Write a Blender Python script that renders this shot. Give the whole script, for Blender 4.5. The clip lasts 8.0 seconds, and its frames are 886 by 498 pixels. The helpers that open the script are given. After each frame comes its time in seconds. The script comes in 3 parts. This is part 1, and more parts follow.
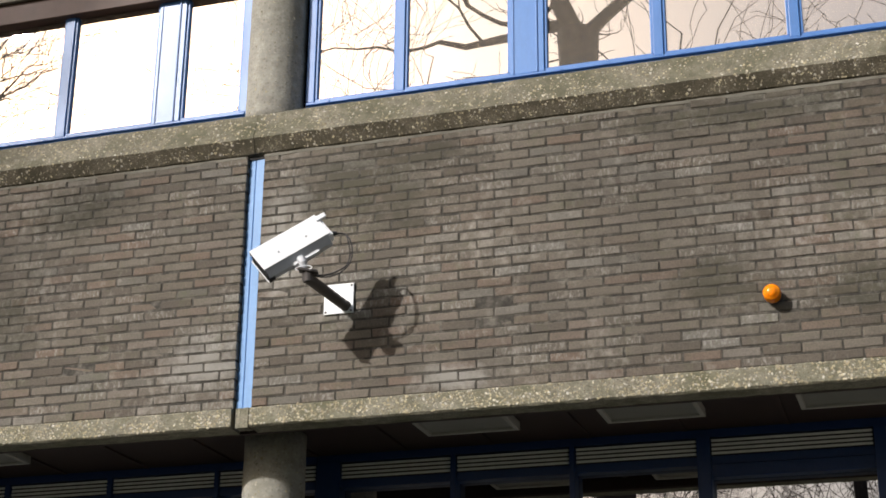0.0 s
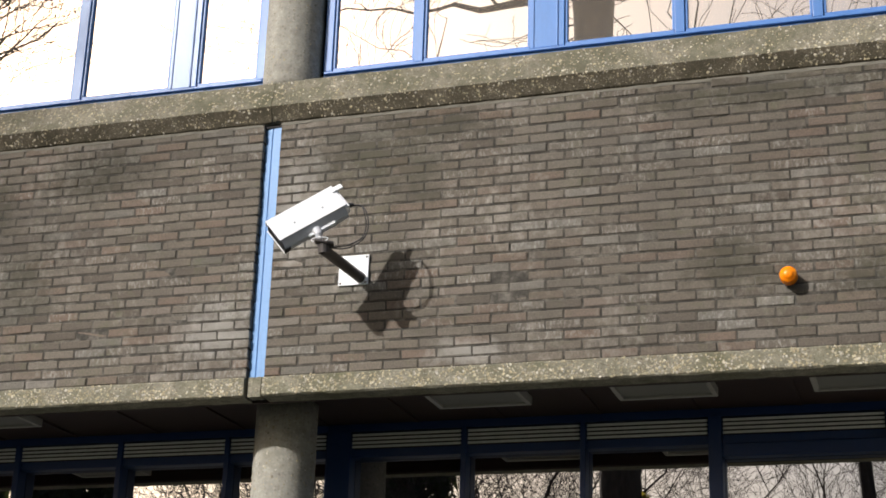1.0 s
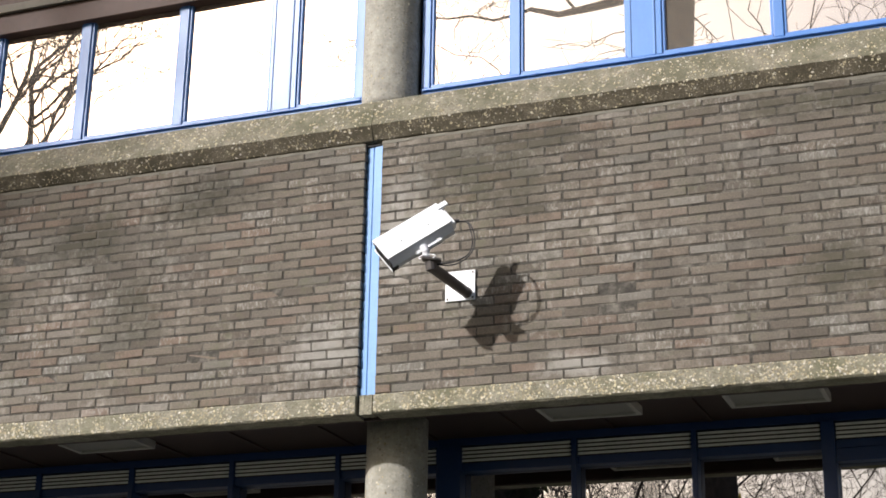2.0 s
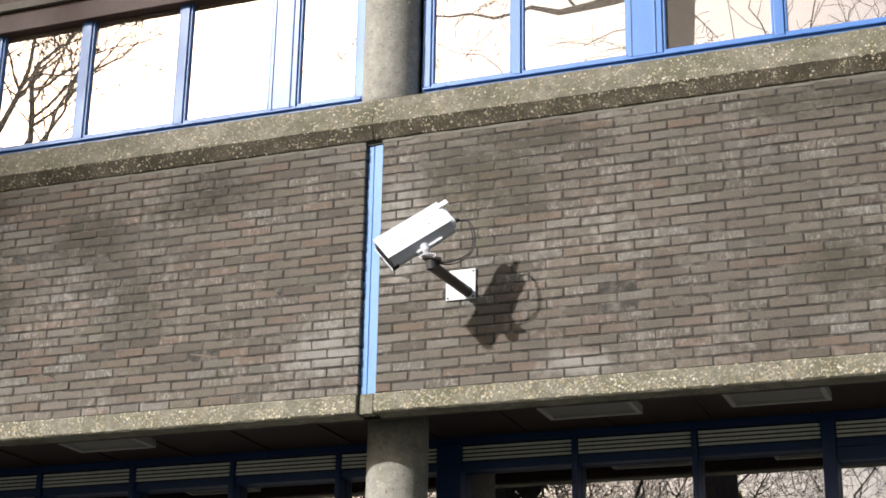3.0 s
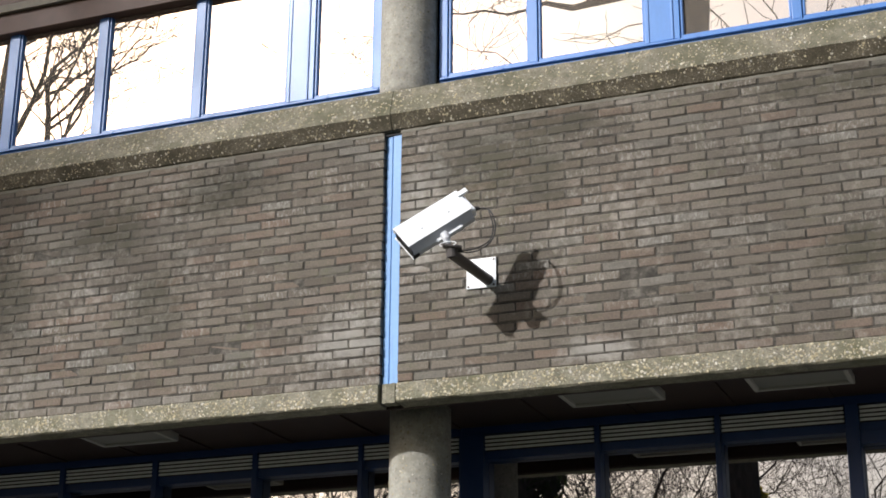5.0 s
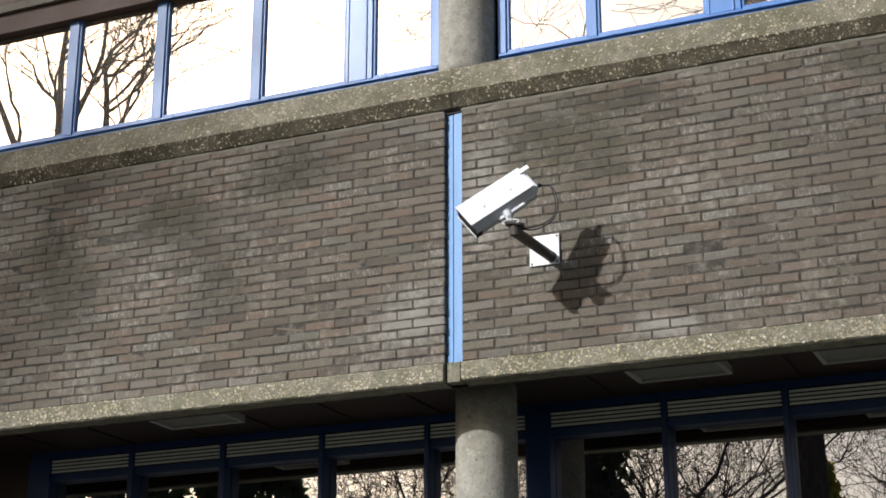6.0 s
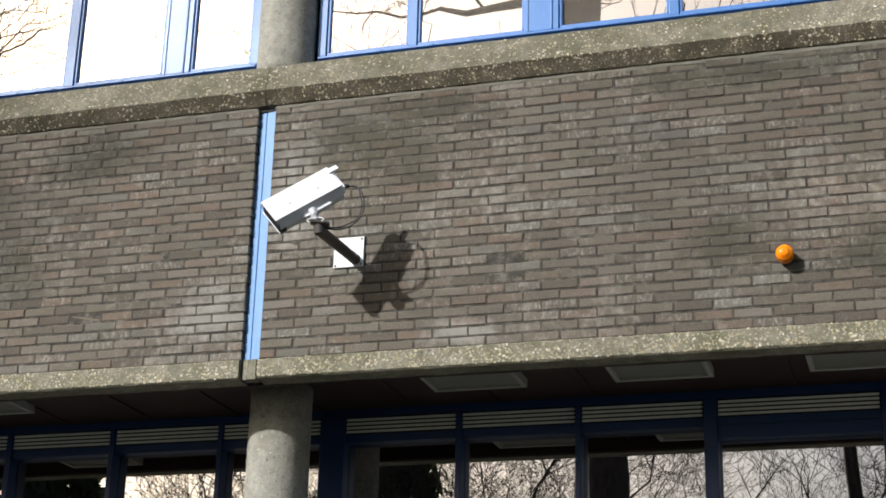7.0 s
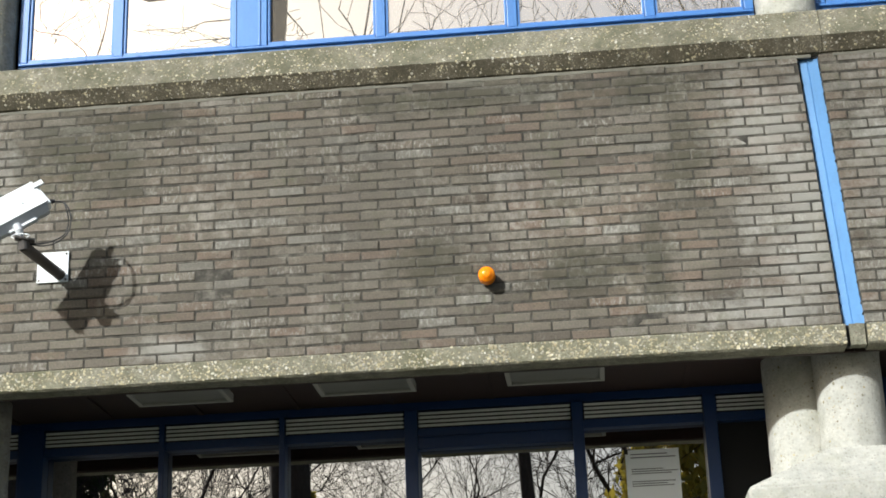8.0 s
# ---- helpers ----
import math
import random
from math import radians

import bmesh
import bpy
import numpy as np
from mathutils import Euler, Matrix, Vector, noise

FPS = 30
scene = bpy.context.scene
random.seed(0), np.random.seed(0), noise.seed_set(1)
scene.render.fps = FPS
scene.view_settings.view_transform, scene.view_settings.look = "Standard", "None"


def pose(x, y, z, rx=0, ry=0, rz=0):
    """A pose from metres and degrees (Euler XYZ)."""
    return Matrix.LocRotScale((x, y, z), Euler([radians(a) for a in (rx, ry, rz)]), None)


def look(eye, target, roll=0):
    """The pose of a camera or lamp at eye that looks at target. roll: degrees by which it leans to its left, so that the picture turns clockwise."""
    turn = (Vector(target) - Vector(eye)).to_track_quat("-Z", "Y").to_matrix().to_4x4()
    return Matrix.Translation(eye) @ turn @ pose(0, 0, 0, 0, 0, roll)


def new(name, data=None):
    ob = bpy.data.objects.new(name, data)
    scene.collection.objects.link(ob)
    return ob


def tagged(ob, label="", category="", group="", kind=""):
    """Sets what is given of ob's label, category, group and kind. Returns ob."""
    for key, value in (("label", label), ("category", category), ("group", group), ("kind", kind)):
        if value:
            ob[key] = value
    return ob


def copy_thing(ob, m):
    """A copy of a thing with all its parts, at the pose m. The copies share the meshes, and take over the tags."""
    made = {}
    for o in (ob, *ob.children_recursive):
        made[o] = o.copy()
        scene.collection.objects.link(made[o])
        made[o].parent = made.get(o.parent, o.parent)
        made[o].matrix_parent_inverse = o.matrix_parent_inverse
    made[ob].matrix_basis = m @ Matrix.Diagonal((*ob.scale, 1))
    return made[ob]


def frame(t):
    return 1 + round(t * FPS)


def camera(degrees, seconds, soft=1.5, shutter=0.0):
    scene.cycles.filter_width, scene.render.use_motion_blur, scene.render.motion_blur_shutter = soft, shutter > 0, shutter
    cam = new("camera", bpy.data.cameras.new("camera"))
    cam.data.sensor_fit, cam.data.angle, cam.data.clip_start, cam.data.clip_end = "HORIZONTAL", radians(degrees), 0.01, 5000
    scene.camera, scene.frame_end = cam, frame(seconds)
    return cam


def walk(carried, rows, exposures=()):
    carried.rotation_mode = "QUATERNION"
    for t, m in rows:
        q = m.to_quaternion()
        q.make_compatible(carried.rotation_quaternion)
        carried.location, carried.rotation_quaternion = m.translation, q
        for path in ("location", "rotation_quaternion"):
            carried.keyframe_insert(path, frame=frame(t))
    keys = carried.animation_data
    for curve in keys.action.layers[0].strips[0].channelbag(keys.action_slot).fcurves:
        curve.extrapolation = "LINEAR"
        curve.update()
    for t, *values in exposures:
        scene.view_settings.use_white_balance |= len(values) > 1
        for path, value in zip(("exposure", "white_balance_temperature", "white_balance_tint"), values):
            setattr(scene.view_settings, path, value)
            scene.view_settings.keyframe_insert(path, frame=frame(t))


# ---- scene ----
cam = camera(30.6, 8.0, soft=1.75)
PATH = [
    (0, (4.037, -8.69, 1.558), (3.463, -6.916, 2.281), 0.6),
    (0.3, (3.962, -8.823, 1.918), (3.452, -7.012, 2.596), -0.2),
    (0.5, (3.932, -8.833, 1.73), (3.402, -7.033, 2.423), -0.4),
    (0.8, (3.846, -8.854, 1.735), (3.288, -7.054, 2.405), 0.4),
    (1, (3.986, -8.723, 1.652), (3.4, -6.934, 2.326), 1.9),
    (1.3, (3.926, -8.781, 1.689), (3.359, -6.987, 2.367), 1.8),
    (1.5, (3.92, -8.826, 1.765), (3.343, -7.033, 2.438), 1.2),
    (1.8, (3.847, -8.879, 1.752), (3.212, -7.108, 2.431), 0.6),
    (2, (3.827, -8.846, 1.703), (3.154, -7.087, 2.378), 1.0),
    (3.5, (3.828, -8.849, 1.715), (3.154, -7.09, 2.386), 1.0),
    (4, (3.839, -8.82, 1.68), (3.144, -7.073, 2.361), 0.9),
    (5.3, (3.785, -8.833, 1.635), (3.091, -7.078, 2.298), 0.2),
    (5.5, (3.807, -8.83, 1.701), (3.088, -7.076, 2.339), 0.1),
    (6, (3.758, -8.835, 1.67), (2.997, -7.1, 2.313), 0.0),
    (6.2, (3.722, -8.823, 1.62), (2.973, -7.095, 2.292), 0.1),
    (6.5, (3.738, -8.864, 1.529), (3.024, -7.108, 2.165), 0.3),
    (7, (3.889, -8.675, 1.464), (3.326, -6.885, 2.156), 1.6),
    (7.3, (4.068, -8.702, 1.621), (3.666, -6.867, 2.308), 2.0),
    (7.5, (4.282, -8.622, 1.609), (3.893, -6.786, 2.301), 3.0),
    (7.8, (3.959, -8.903, 1.623), (3.764, -7.031, 2.302), 0.3),
    (8, (3.706, -8.949, 1.656), (3.54, -7.069, 2.317), -2.0),
]
walk(cam, [(t, look(e, g, r)) for t, e, g, r in PATH], [(0, -0.24, 6500, 12), (1, -0.18, 6460, 12), (2, 0.14, 6380, 13), (3.5, 0.10, 6280, 13), (5.5, -0.17, 6200, 11), (6.5, -0.28, 6180, 10), (7, -0.11, 6200, 9), (7.5, 0.12, 6150, 6), (8, 0.18, 6120, 4)])

# ---- sky and sun: low winter sun, behind the viewer's left shoulder ----
SUN = Vector((-0.69, -1.0, 0.645)).normalized()
world = bpy.data.worlds.new("sky")
scene.world = world
world.use_nodes = True
wn = world.node_tree
sky = wn.nodes.new("ShaderNodeTexSky")
sky.sky_type = 'NISHITA'
sky.sun_disc = False
sky.sun_elevation = math.asin(SUN.z)
sky.sun_rotation = math.atan2(SUN.x, SUN.y)
sky.air_density, sky.dust_density, sky.ozone_density = 1.0, 4.0, 1.0
wn.nodes["Background"].inputs["Strength"].default_value = 0.10
wn.links.new(sky.outputs[0], wn.nodes["Background"].inputs["Color"])
lamp = bpy.data.lights.new("sun", 'SUN')
lamp.energy, lamp.angle, lamp.color = 4.9, radians(1.0), (1.0, 0.97, 0.93)
sun = new("sun", lamp)
sun.matrix_world = look((-20, -30, 20), (-20 - SUN.x, -30 - SUN.y, 20 - SUN.z))


# ---- materials ----
class Nodes:
    """A small helper to wire node materials."""

    def __init__(self, name):
        self.mat = bpy.data.materials.new(name)
        self.mat.use_nodes = True
        self.t = self.mat.node_tree
        self.b = self.t.nodes["Principled BSDF"]
        self.pos = self.t.nodes.new("ShaderNodeNewGeometry").outputs["Position"]

    def add(self, kind, **values):
        n = self.t.nodes.new(kind)
        for key, v in values.items():
            n.inputs[key.replace("_", " ")].default_value = v
        return n

    def link(self, a, b):
        self.t.links.new(a, b)

    def noise(self, scale, detail=4.0, rough=0.55, vec=None, stretch=None):
        n = self.add("ShaderNodeTexNoise", Scale=scale, Detail=detail, Roughness=rough)
        v = vec or self.pos
        if stretch:
            m = self.t.nodes.new("ShaderNodeVectorMath")
            m.operation = 'MULTIPLY'
            self.link(v, m.inputs[0])
            m.inputs[1].default_value = stretch
            v = m.outputs[0]
        self.link(v, n.inputs["Vector"])
        return n.outputs["Fac"]

    def ramp(self, fac, stops):
        n = self.t.nodes.new("ShaderNodeValToRGB")
        e = n.color_ramp.elements
        while len(e) < len(stops):
            e.new(0.5)
        for el, (p, c) in zip(e, stops):
            el.position = p
            el.color = (*c, 1) if len(c) == 3 else c
        self.link(fac, n.inputs[0])
        return n.outputs[0]

    def mix(self, a, b, fac, mode='MIX'):
        n = self.t.nodes.new("ShaderNodeMix")
        n.data_type, n.blend_type = 'RGBA', mode
        for sock, v in ((n.inputs[0], fac), (n.inputs[6], a), (n.inputs[7], b)):
            if isinstance(v, bpy.types.NodeSocket):
                self.link(v, sock)
            else:
                sock.default_value = v if isinstance(v, (int, float)) else (*v, 1)
        return n.outputs[2]

    def math(self, op, a, b=0.0):
        n = self.t.nodes.new("ShaderNodeMath")
        n.operation = op
        for sock, v in ((n.inputs[0], a), (n.inputs[1], b)):
            if isinstance(v, bpy.types.NodeSocket):
                self.link(v, sock)
            else:
                sock.default_value = v
        return n.outputs[0]

    def color(self, c):
        if isinstance(c, bpy.types.NodeSocket):
            self.link(c, self.b.inputs["Base Color"])
        else:
            self.b.inputs["Base Color"].default_value = (*c, 1)

    def bump(self, height, strength=0.4, distance=0.01):
        n = self.add("ShaderNodeBump", Strength=strength, Distance=distance)
        self.link(height, n.inputs["Height"])
        self.link(n.outputs[0], self.b.inputs["Normal"])

    def set(self, **values):
        for key, v in values.items():
            self.b.inputs[key.replace("_", " ")].default_value = v


def grey(v):
    return (v, v, v)


# Dark growth and grime; those at x < 0 also paint soft tree shade.
ALGAE_SHADE = [(0.68, 5.60, 0.6, 0.36), (0.92, 5.45, 0.35, 0.3), (1.05, 5.74, 0.55, 0.14), (3.05, 5.78, 1.1, 0.13), (4.15, 5.74, 0.5, 0.17), (4.35, 5.25, 0.22, 0.42), (2.85, 4.70, 0.35, 0.22),
         (-1.25, 5.62, 0.5, 0.2), (-2.15, 5.45, 0.42, 0.25), (-1.75, 4.9, 0.3, 0.3), (-3.0, 5.1, 0.4, 0.5), (3.75, 4.62, 0.45, 0.22), (4.15, 4.68, 0.15, 0.35)]
LIME = [(4.98, 4.85, 0.34, 0.9), (0.16, 5.25, 0.2, 0.5), (4.88, 5.45, 0.38, 0.42), (5.85, 5.1, 0.7, 1.1), (4.75, 4.32, 0.6, 0.14), (-0.35, 4.5, 0.3, 0.25), (1.3, 4.3, 0.3, 0.1)]
SOOT_SHADE = [(2.6, 4.75, 1.3, 0.50), (3.6, 5.35, 0.9, 0.40), (1.9, 5.5, 0.9, 0.28), (-3.3, 4.9, 1.0, 0.8), (-1.9, 5.3, 0.9, 0.40)]


def brick_material():
    n = Nodes("brick_clay")
    info = n.t.nodes.new("ShaderNodeObjectInfo").outputs["Random"]
    geo = n.t.nodes.new("ShaderNodeNewGeometry").outputs["Random Per Island"]
    pick = n.math('FRACT', n.math('ADD', info, geo))
    base = n.ramp(pick, [(0.0, (0.112, 0.094, 0.074)), (0.2, (0.154, 0.134, 0.107)), (0.45, (0.178, 0.157, 0.126)), (0.65, (0.162, 0.138, 0.108)),
                         (0.82, (0.178, 0.132, 0.100)), (0.92, (0.205, 0.192, 0.164)), (1.0, (0.136, 0.124, 0.102))])
    grain = n.noise(85.0, 5.0, 0.7)
    col = n.mix(base, n.ramp(grain, [(0.3, grey(0.55)), (0.7, grey(1.25))]), 0.75, 'MULTIPLY')
    # pale lime bloom, running down in short streaks
    bloom = n.math('MULTIPLY', n.noise(17.0, 5.0, 0.68, stretch=(1.0, 1.0, 0.7)), n.noise(1.7, 4.0, 0.6))
    col = n.mix(col, (0.38, 0.355, 0.31), n.ramp(bloom, [(0.27, grey(0.0)), (0.40, grey(0.55))]))
    # a few bricks carry a chalky crust, broken into short runs
    crust = n.math('MULTIPLY', n.math('GREATER_THAN', n.math('FRACT', n.math('MULTIPLY', pick, 7.3)), 0.80), n.noise(46.0, 4.0, 0.7, stretch=(1.0, 1.0, 0.45)))
    col = n.mix(col, (0.46, 0.45, 0.41), n.ramp(crust, [(0.50, grey(0.0)), (0.68, grey(0.6))]))
    # greenish growth on single courses
    growth = n.math('MULTIPLY', n.noise(2.3, 5.0, 0.65), n.noise(11.0, 5.0, 0.7))
    col = n.mix(col, (0.115, 0.118, 0.068), n.ramp(growth, [(0.27, grey(0.0)), (0.40, grey(0.5))]))
    # sooty and algal tone in broad patches, standing in for soft branch shade too
    blotch = n.noise(0.9, 5.0, 0.62, stretch=(1.0, 1.0, 1.4))
    col = n.mix(col, (0.070, 0.064, 0.053), n.ramp(blotch, [(0.50, grey(0.0)), (0.72, grey(0.6))]))
    # single marks of growth, grime, lime and painted tree shade: x, z, half width, half height
    ragged = n.math('MULTIPLY', n.math('SUBTRACT', n.noise(4.2, 8.0, 0.8), 0.5), 3.4)
    for marks, tint, most in ((SOOT_SHADE, (0.080, 0.073, 0.062), 0.24), (ALGAE_SHADE, (0.058, 0.055, 0.036), 0.70), (LIME, (0.40, 0.39, 0.355), 0.52)):
        total = None
        for x, z, rx, rz in marks:
            v = n.t.nodes.new("ShaderNodeVectorMath")
            v.operation = 'MULTIPLY_ADD'
            n.link(n.pos, v.inputs[0])
            v.inputs[1].default_value = (1 / rx, 0.0, 1 / rz)
            v.inputs[2].default_value = (-x / rx, 0.0, -z / rz)
            size = n.t.nodes.new("ShaderNodeVectorMath")
            size.operation = 'LENGTH'
            n.link(v.outputs[0], size.inputs[0])
            one = n.math('SUBTRACT', 1.0, n.math('ADD', size.outputs["Value"], ragged))
            total = one if total is None else n.math('MAXIMUM', total, one)
        col = n.mix(col, tint, n.ramp(total, [(0.0, grey(0.0)), (0.7, grey(most))]))
    n.color(col)
    n.set(Roughness=0.9)
    n.bump(n.noise(150.0, 6.0, 0.7), 0.55, 0.004)
    return n.mat


def mortar_material():
    n = Nodes("mortar")
    g = n.noise(60.0, 5.0, 0.7)
    n.color(n.mix(n.ramp(n.noise(9.0, 4.0, 0.7), [(0.34, (0.034, 0.031, 0.026)), (0.50, (0.070, 0.064, 0.053)), (0.66, (0.160, 0.147, 0.123))]), n.ramp(g, [(0.3, grey(0.6)), (0.7, grey(1.25))]), 0.8, 'MULTIPLY'))
    n.set(Roughness=0.95)
    n.bump(g, 0.5, 0.004)
    return n.mat


def concrete_material(name, base, moss, moss_low, moss_high, cells=70.0, plainness=0.0):
    """Exposed-aggregate concrete: a sandy matrix full of small stones, with moss and grime."""
    n = Nodes(name)
    v = n.add("ShaderNodeTexVoronoi", Scale=cells, Randomness=1.0)
    n.link(n.pos, v.inputs["Vector"])
    sep = n.t.nodes.new("ShaderNodeSeparateColor")
    n.link(v.outputs["Color"], sep.inputs[0])
    stone = n.ramp(sep.outputs[0], [(0.0, (0.10, 0.085, 0.06)), (0.3, (0.26, 0.23, 0.17)), (0.6, base), (0.90, (0.34, 0.29, 0.21)), (1.0, (0.56, 0.52, 0.45))])
    edge = n.ramp(v.outputs["Distance"], [(0.25, grey(0.0)), (0.55, grey(1.0))])
    col = n.mix(stone, tuple(c * 0.72 for c in base), edge)
    col = n.mix(col, base, plainness)
    col = n.mix(col, n.ramp(n.noise(13.0, 7.0, 0.72), [(0.3, grey(0.45)), (0.7, grey(1.3))]), 0.8 - 0.6 * plainness, 'MULTIPLY')
    col = n.mix(col, moss, n.ramp(n.noise(3.0, 6.0, 0.7), [(moss_low, grey(0.0)), (moss_high, grey(0.85))]))
    n.color(col)
    n.set(Roughness=0.92)
    h = n.math('ADD', n.math('MULTIPLY', v.outputs["Distance"], -1.0), n.noise(130.0, 5.0, 0.7))
    n.bump(h, 0.4, 0.006)
    return n.mat


def paint_material(name, base, rough=0.42, dirt=0.35):
    n = Nodes(name)
    streak = n.noise(9.0, 5.0, 0.65, stretch=(3.0, 3.0, 0.6))
    c = n.mix(base, tuple(v * 0.55 + 0.02 for v in base), n.ramp(streak, [(0.48, grey(0.0)), (0.78, grey(dirt))]))
    n.color(n.mix(c, tuple(min(1.0, v * 1.15 + 0.02) for v in base), n.ramp(n.noise(40.0), [(0.5, grey(0.0)), (0.8, grey(0.3))])))
    n.set(Roughness=rough)
    n.bump(n.noise(220.0, 3.0), 0.12, 0.002)
    return n.mat


def coated_glass(name, tint, share, rough, behind):
    """Sun-control glass: a mirror-like coat over an opaque colour painted for the dim room."""
    n = Nodes(name)
    gl = n.add("ShaderNodeBsdfGlossy", Roughness=rough)
    gl.inputs["Color"].default_value = (*tint, 1)
    wob = n.add("ShaderNodeBump", Strength=0.03, Distance=0.01)
    n.link(n.noise(1.6, 1.0), wob.inputs["Height"])
    n.link(wob.outputs[0], gl.inputs["Normal"])
    n.color(n.mix(behind, tuple(v * 0.7 for v in behind), n.noise(2.0)))
    n.set(Roughness=0.6, Specular_IOR_Level=0.0)
    m = n.add("ShaderNodeMixShader", Fac=share)
    n.link(n.b.outputs[0], m.inputs[1])
    n.link(gl.outputs[0], m.inputs[2])
    n.link(m.outputs[0], n.t.nodes["Material Output"].inputs["Surface"])
    return n.mat


def plain(name, base, rough=0.6, metal=0.0, var=0.25, scale=30.0):
    n = Nodes(name)
    n.color(n.mix(base, tuple(v * 0.6 for v in base), n.ramp(n.noise(scale, 5.0, 0.65), [(0.45, grey(0.0)), (0.75, grey(var))])))
    n.set(Roughness=rough, Metallic=metal)
    n.bump(n.noise(scale * 6), 0.1, 0.002)
    return n.mat


BRICK = brick_material()
MORTAR = mortar_material()
CONC_SILL = concrete_material("sill_concrete", (0.33, 0.31, 0.235), (0.10, 0.098, 0.055), 0.42, 0.66, 105.0)
CONC_DARK = concrete_material("mossy_shaded_sill_concrete", (0.19, 0.165, 0.115), (0.045, 0.038, 0.020), 0.36, 0.62, 105.0)
CONC_BEAM = concrete_material("beam_concrete", (0.35, 0.335, 0.255), (0.115, 0.115, 0.060), 0.42, 0.70, 105.0)
CONC_COL = concrete_material("column_concrete", (0.43, 0.42, 0.365), (0.22, 0.21, 0.16), 0.5, 0.75, 55.0, 0.45)


def stone_material():
    n = Nodes("washed_pebble")
    geo = n.t.nodes.new("ShaderNodeNewGeometry").outputs["Random Per Island"]
    c = n.ramp(geo, [(0.0, (0.16, 0.14, 0.10)), (0.25, (0.34, 0.29, 0.18)), (0.5, (0.50, 0.43, 0.27)), (0.7, (0.42, 0.40, 0.36)), (0.90, (0.60, 0.53, 0.34)), (1.0, (0.70, 0.67, 0.60))])
    n.color(n.mix(c, (0.15, 0.14, 0.08), n.ramp(n.noise(4.0, 5.0, 0.65), [(0.46, grey(0.0)), (0.7, grey(0.75))])))
    n.set(Roughness=0.75)
    return n.mat


STONE = stone_material()
FILLET = plain("pale_pointing_mortar", (0.20, 0.19, 0.155), 0.9, 0.0, 0.7, 9.0)
CONC_PALE = concrete_material("pale_cast_concrete", (0.58, 0.57, 0.52), (0.34, 0.335, 0.26), 0.50, 0.78, 60.0, 0.60)
BLUE = paint_material("blue_frame_paint", (0.075, 0.21, 0.53), 0.38, 0.3)
BLUE_PANEL = paint_material("blue_panel_paint", (0.085, 0.23, 0.56), 0.32, 0.25)
BLUE_STRIP = paint_material("light_blue_sealant", (0.125, 0.305, 0.61), 0.5, 0.4)
# Frame blue again, with the overhang's shade put into the colour.
BLUE_SHADED = paint_material("shaded_blue_frame_paint", (0.006, 0.033, 0.125), 0.4, 0.3)
WHITE = paint_material("white_enamel", (0.92, 0.945, 0.97), 0.35, 0.03)
LOUVRE = paint_material("pale_grey_louvre", (0.74, 0.76, 0.72), 0.5, 0.35)
GREY_METAL = plain("grey_cast_metal", (0.60, 0.62, 0.65), 0.5, 0.0)
DARK_METAL = plain("dark_weathered_steel", (0.105, 0.095, 0.090), 0.5, 0.35)
RUBBER = plain("black_cable_rubber", (0.018, 0.018, 0.02), 0.6)
BLACK = plain("black_void", (0.006, 0.006, 0.007), 0.7)
# Soffit brown set low, so the undercroft's deep shade sits partly in the colour.
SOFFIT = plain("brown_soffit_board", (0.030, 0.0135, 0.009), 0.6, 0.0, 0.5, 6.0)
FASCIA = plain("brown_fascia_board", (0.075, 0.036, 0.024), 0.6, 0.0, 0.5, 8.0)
LIP = plain("grey_drip_edge", (0.22, 0.20, 0.165), 0.85, 0.0, 0.4, 20.0)
LAMP_FRAME = plain("lamp_frame_grey", (0.40, 0.39, 0.35), 0.5)
LAMP_GLASS = plain("dull_lamp_diffuser", (0.22, 0.22, 0.19), 0.35)
PAPER = plain("white_paper", (0.84, 0.87, 0.90), 0.7, 0.0, 0.06)
INK = plain("grey_print", (0.14, 0.15, 0.17), 0.7)
GLASS_UP = coated_glass("upper_window_glass", (1.0, 0.93, 0.86), 0.66, 0.008, (0.40, 0.35, 0.29))
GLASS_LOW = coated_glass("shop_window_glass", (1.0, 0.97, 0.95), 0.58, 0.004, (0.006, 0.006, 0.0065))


def amber_material():
    n = Nodes("amber_lens")
    n.color(n.ramp(n.noise(30.0), [(0.3, (0.95, 0.22, 0.002)), (0.7, (1.0, 0.32, 0.004))]))
    n.set(Roughness=0.18)
    return n.mat


AMBER = amber_material()


def ground_material():
    n = Nodes("paved_ground")
    b = n.add("ShaderNodeTexBrick", Scale=1.0)
    b.inputs["Color1"].default_value = (0.062, 0.058, 0.052, 1)
    b.inputs["Color2"].default_value = (0.050, 0.047, 0.043, 1)
    b.inputs["Mortar"].default_value = (0.035, 0.033, 0.03, 1)
    b.inputs["Brick Width"].default_value, b.inputs["Row Height"].default_value = 0.6, 0.3
    n.link(n.pos, b.inputs["Vector"])
    n.color(n.mix(b.outputs["Color"], (0.045, 0.060, 0.022), n.ramp(n.noise(0.12, 5.0, 0.6), [(0.48, grey(0.0)), (0.6, grey(0.9))])))
    n.set(Roughness=0.9)
    n.bump(n.noise(40.0), 0.3, 0.01)
    return n.mat


def bark_material():
    n = Nodes("tree_bark")
    n.color(n.ramp(n.noise(14.0, 6.0, 0.7, stretch=(1.0, 1.0, 0.25)), [(0.3, (0.026, 0.019, 0.013)), (0.7, (0.078, 0.056, 0.040))]))
    n.set(Roughness=0.95)
    n.bump(n.noise(30.0, 5.0, 0.7, stretch=(1.0, 1.0, 0.3)), 0.6, 0.03)
    return n.mat


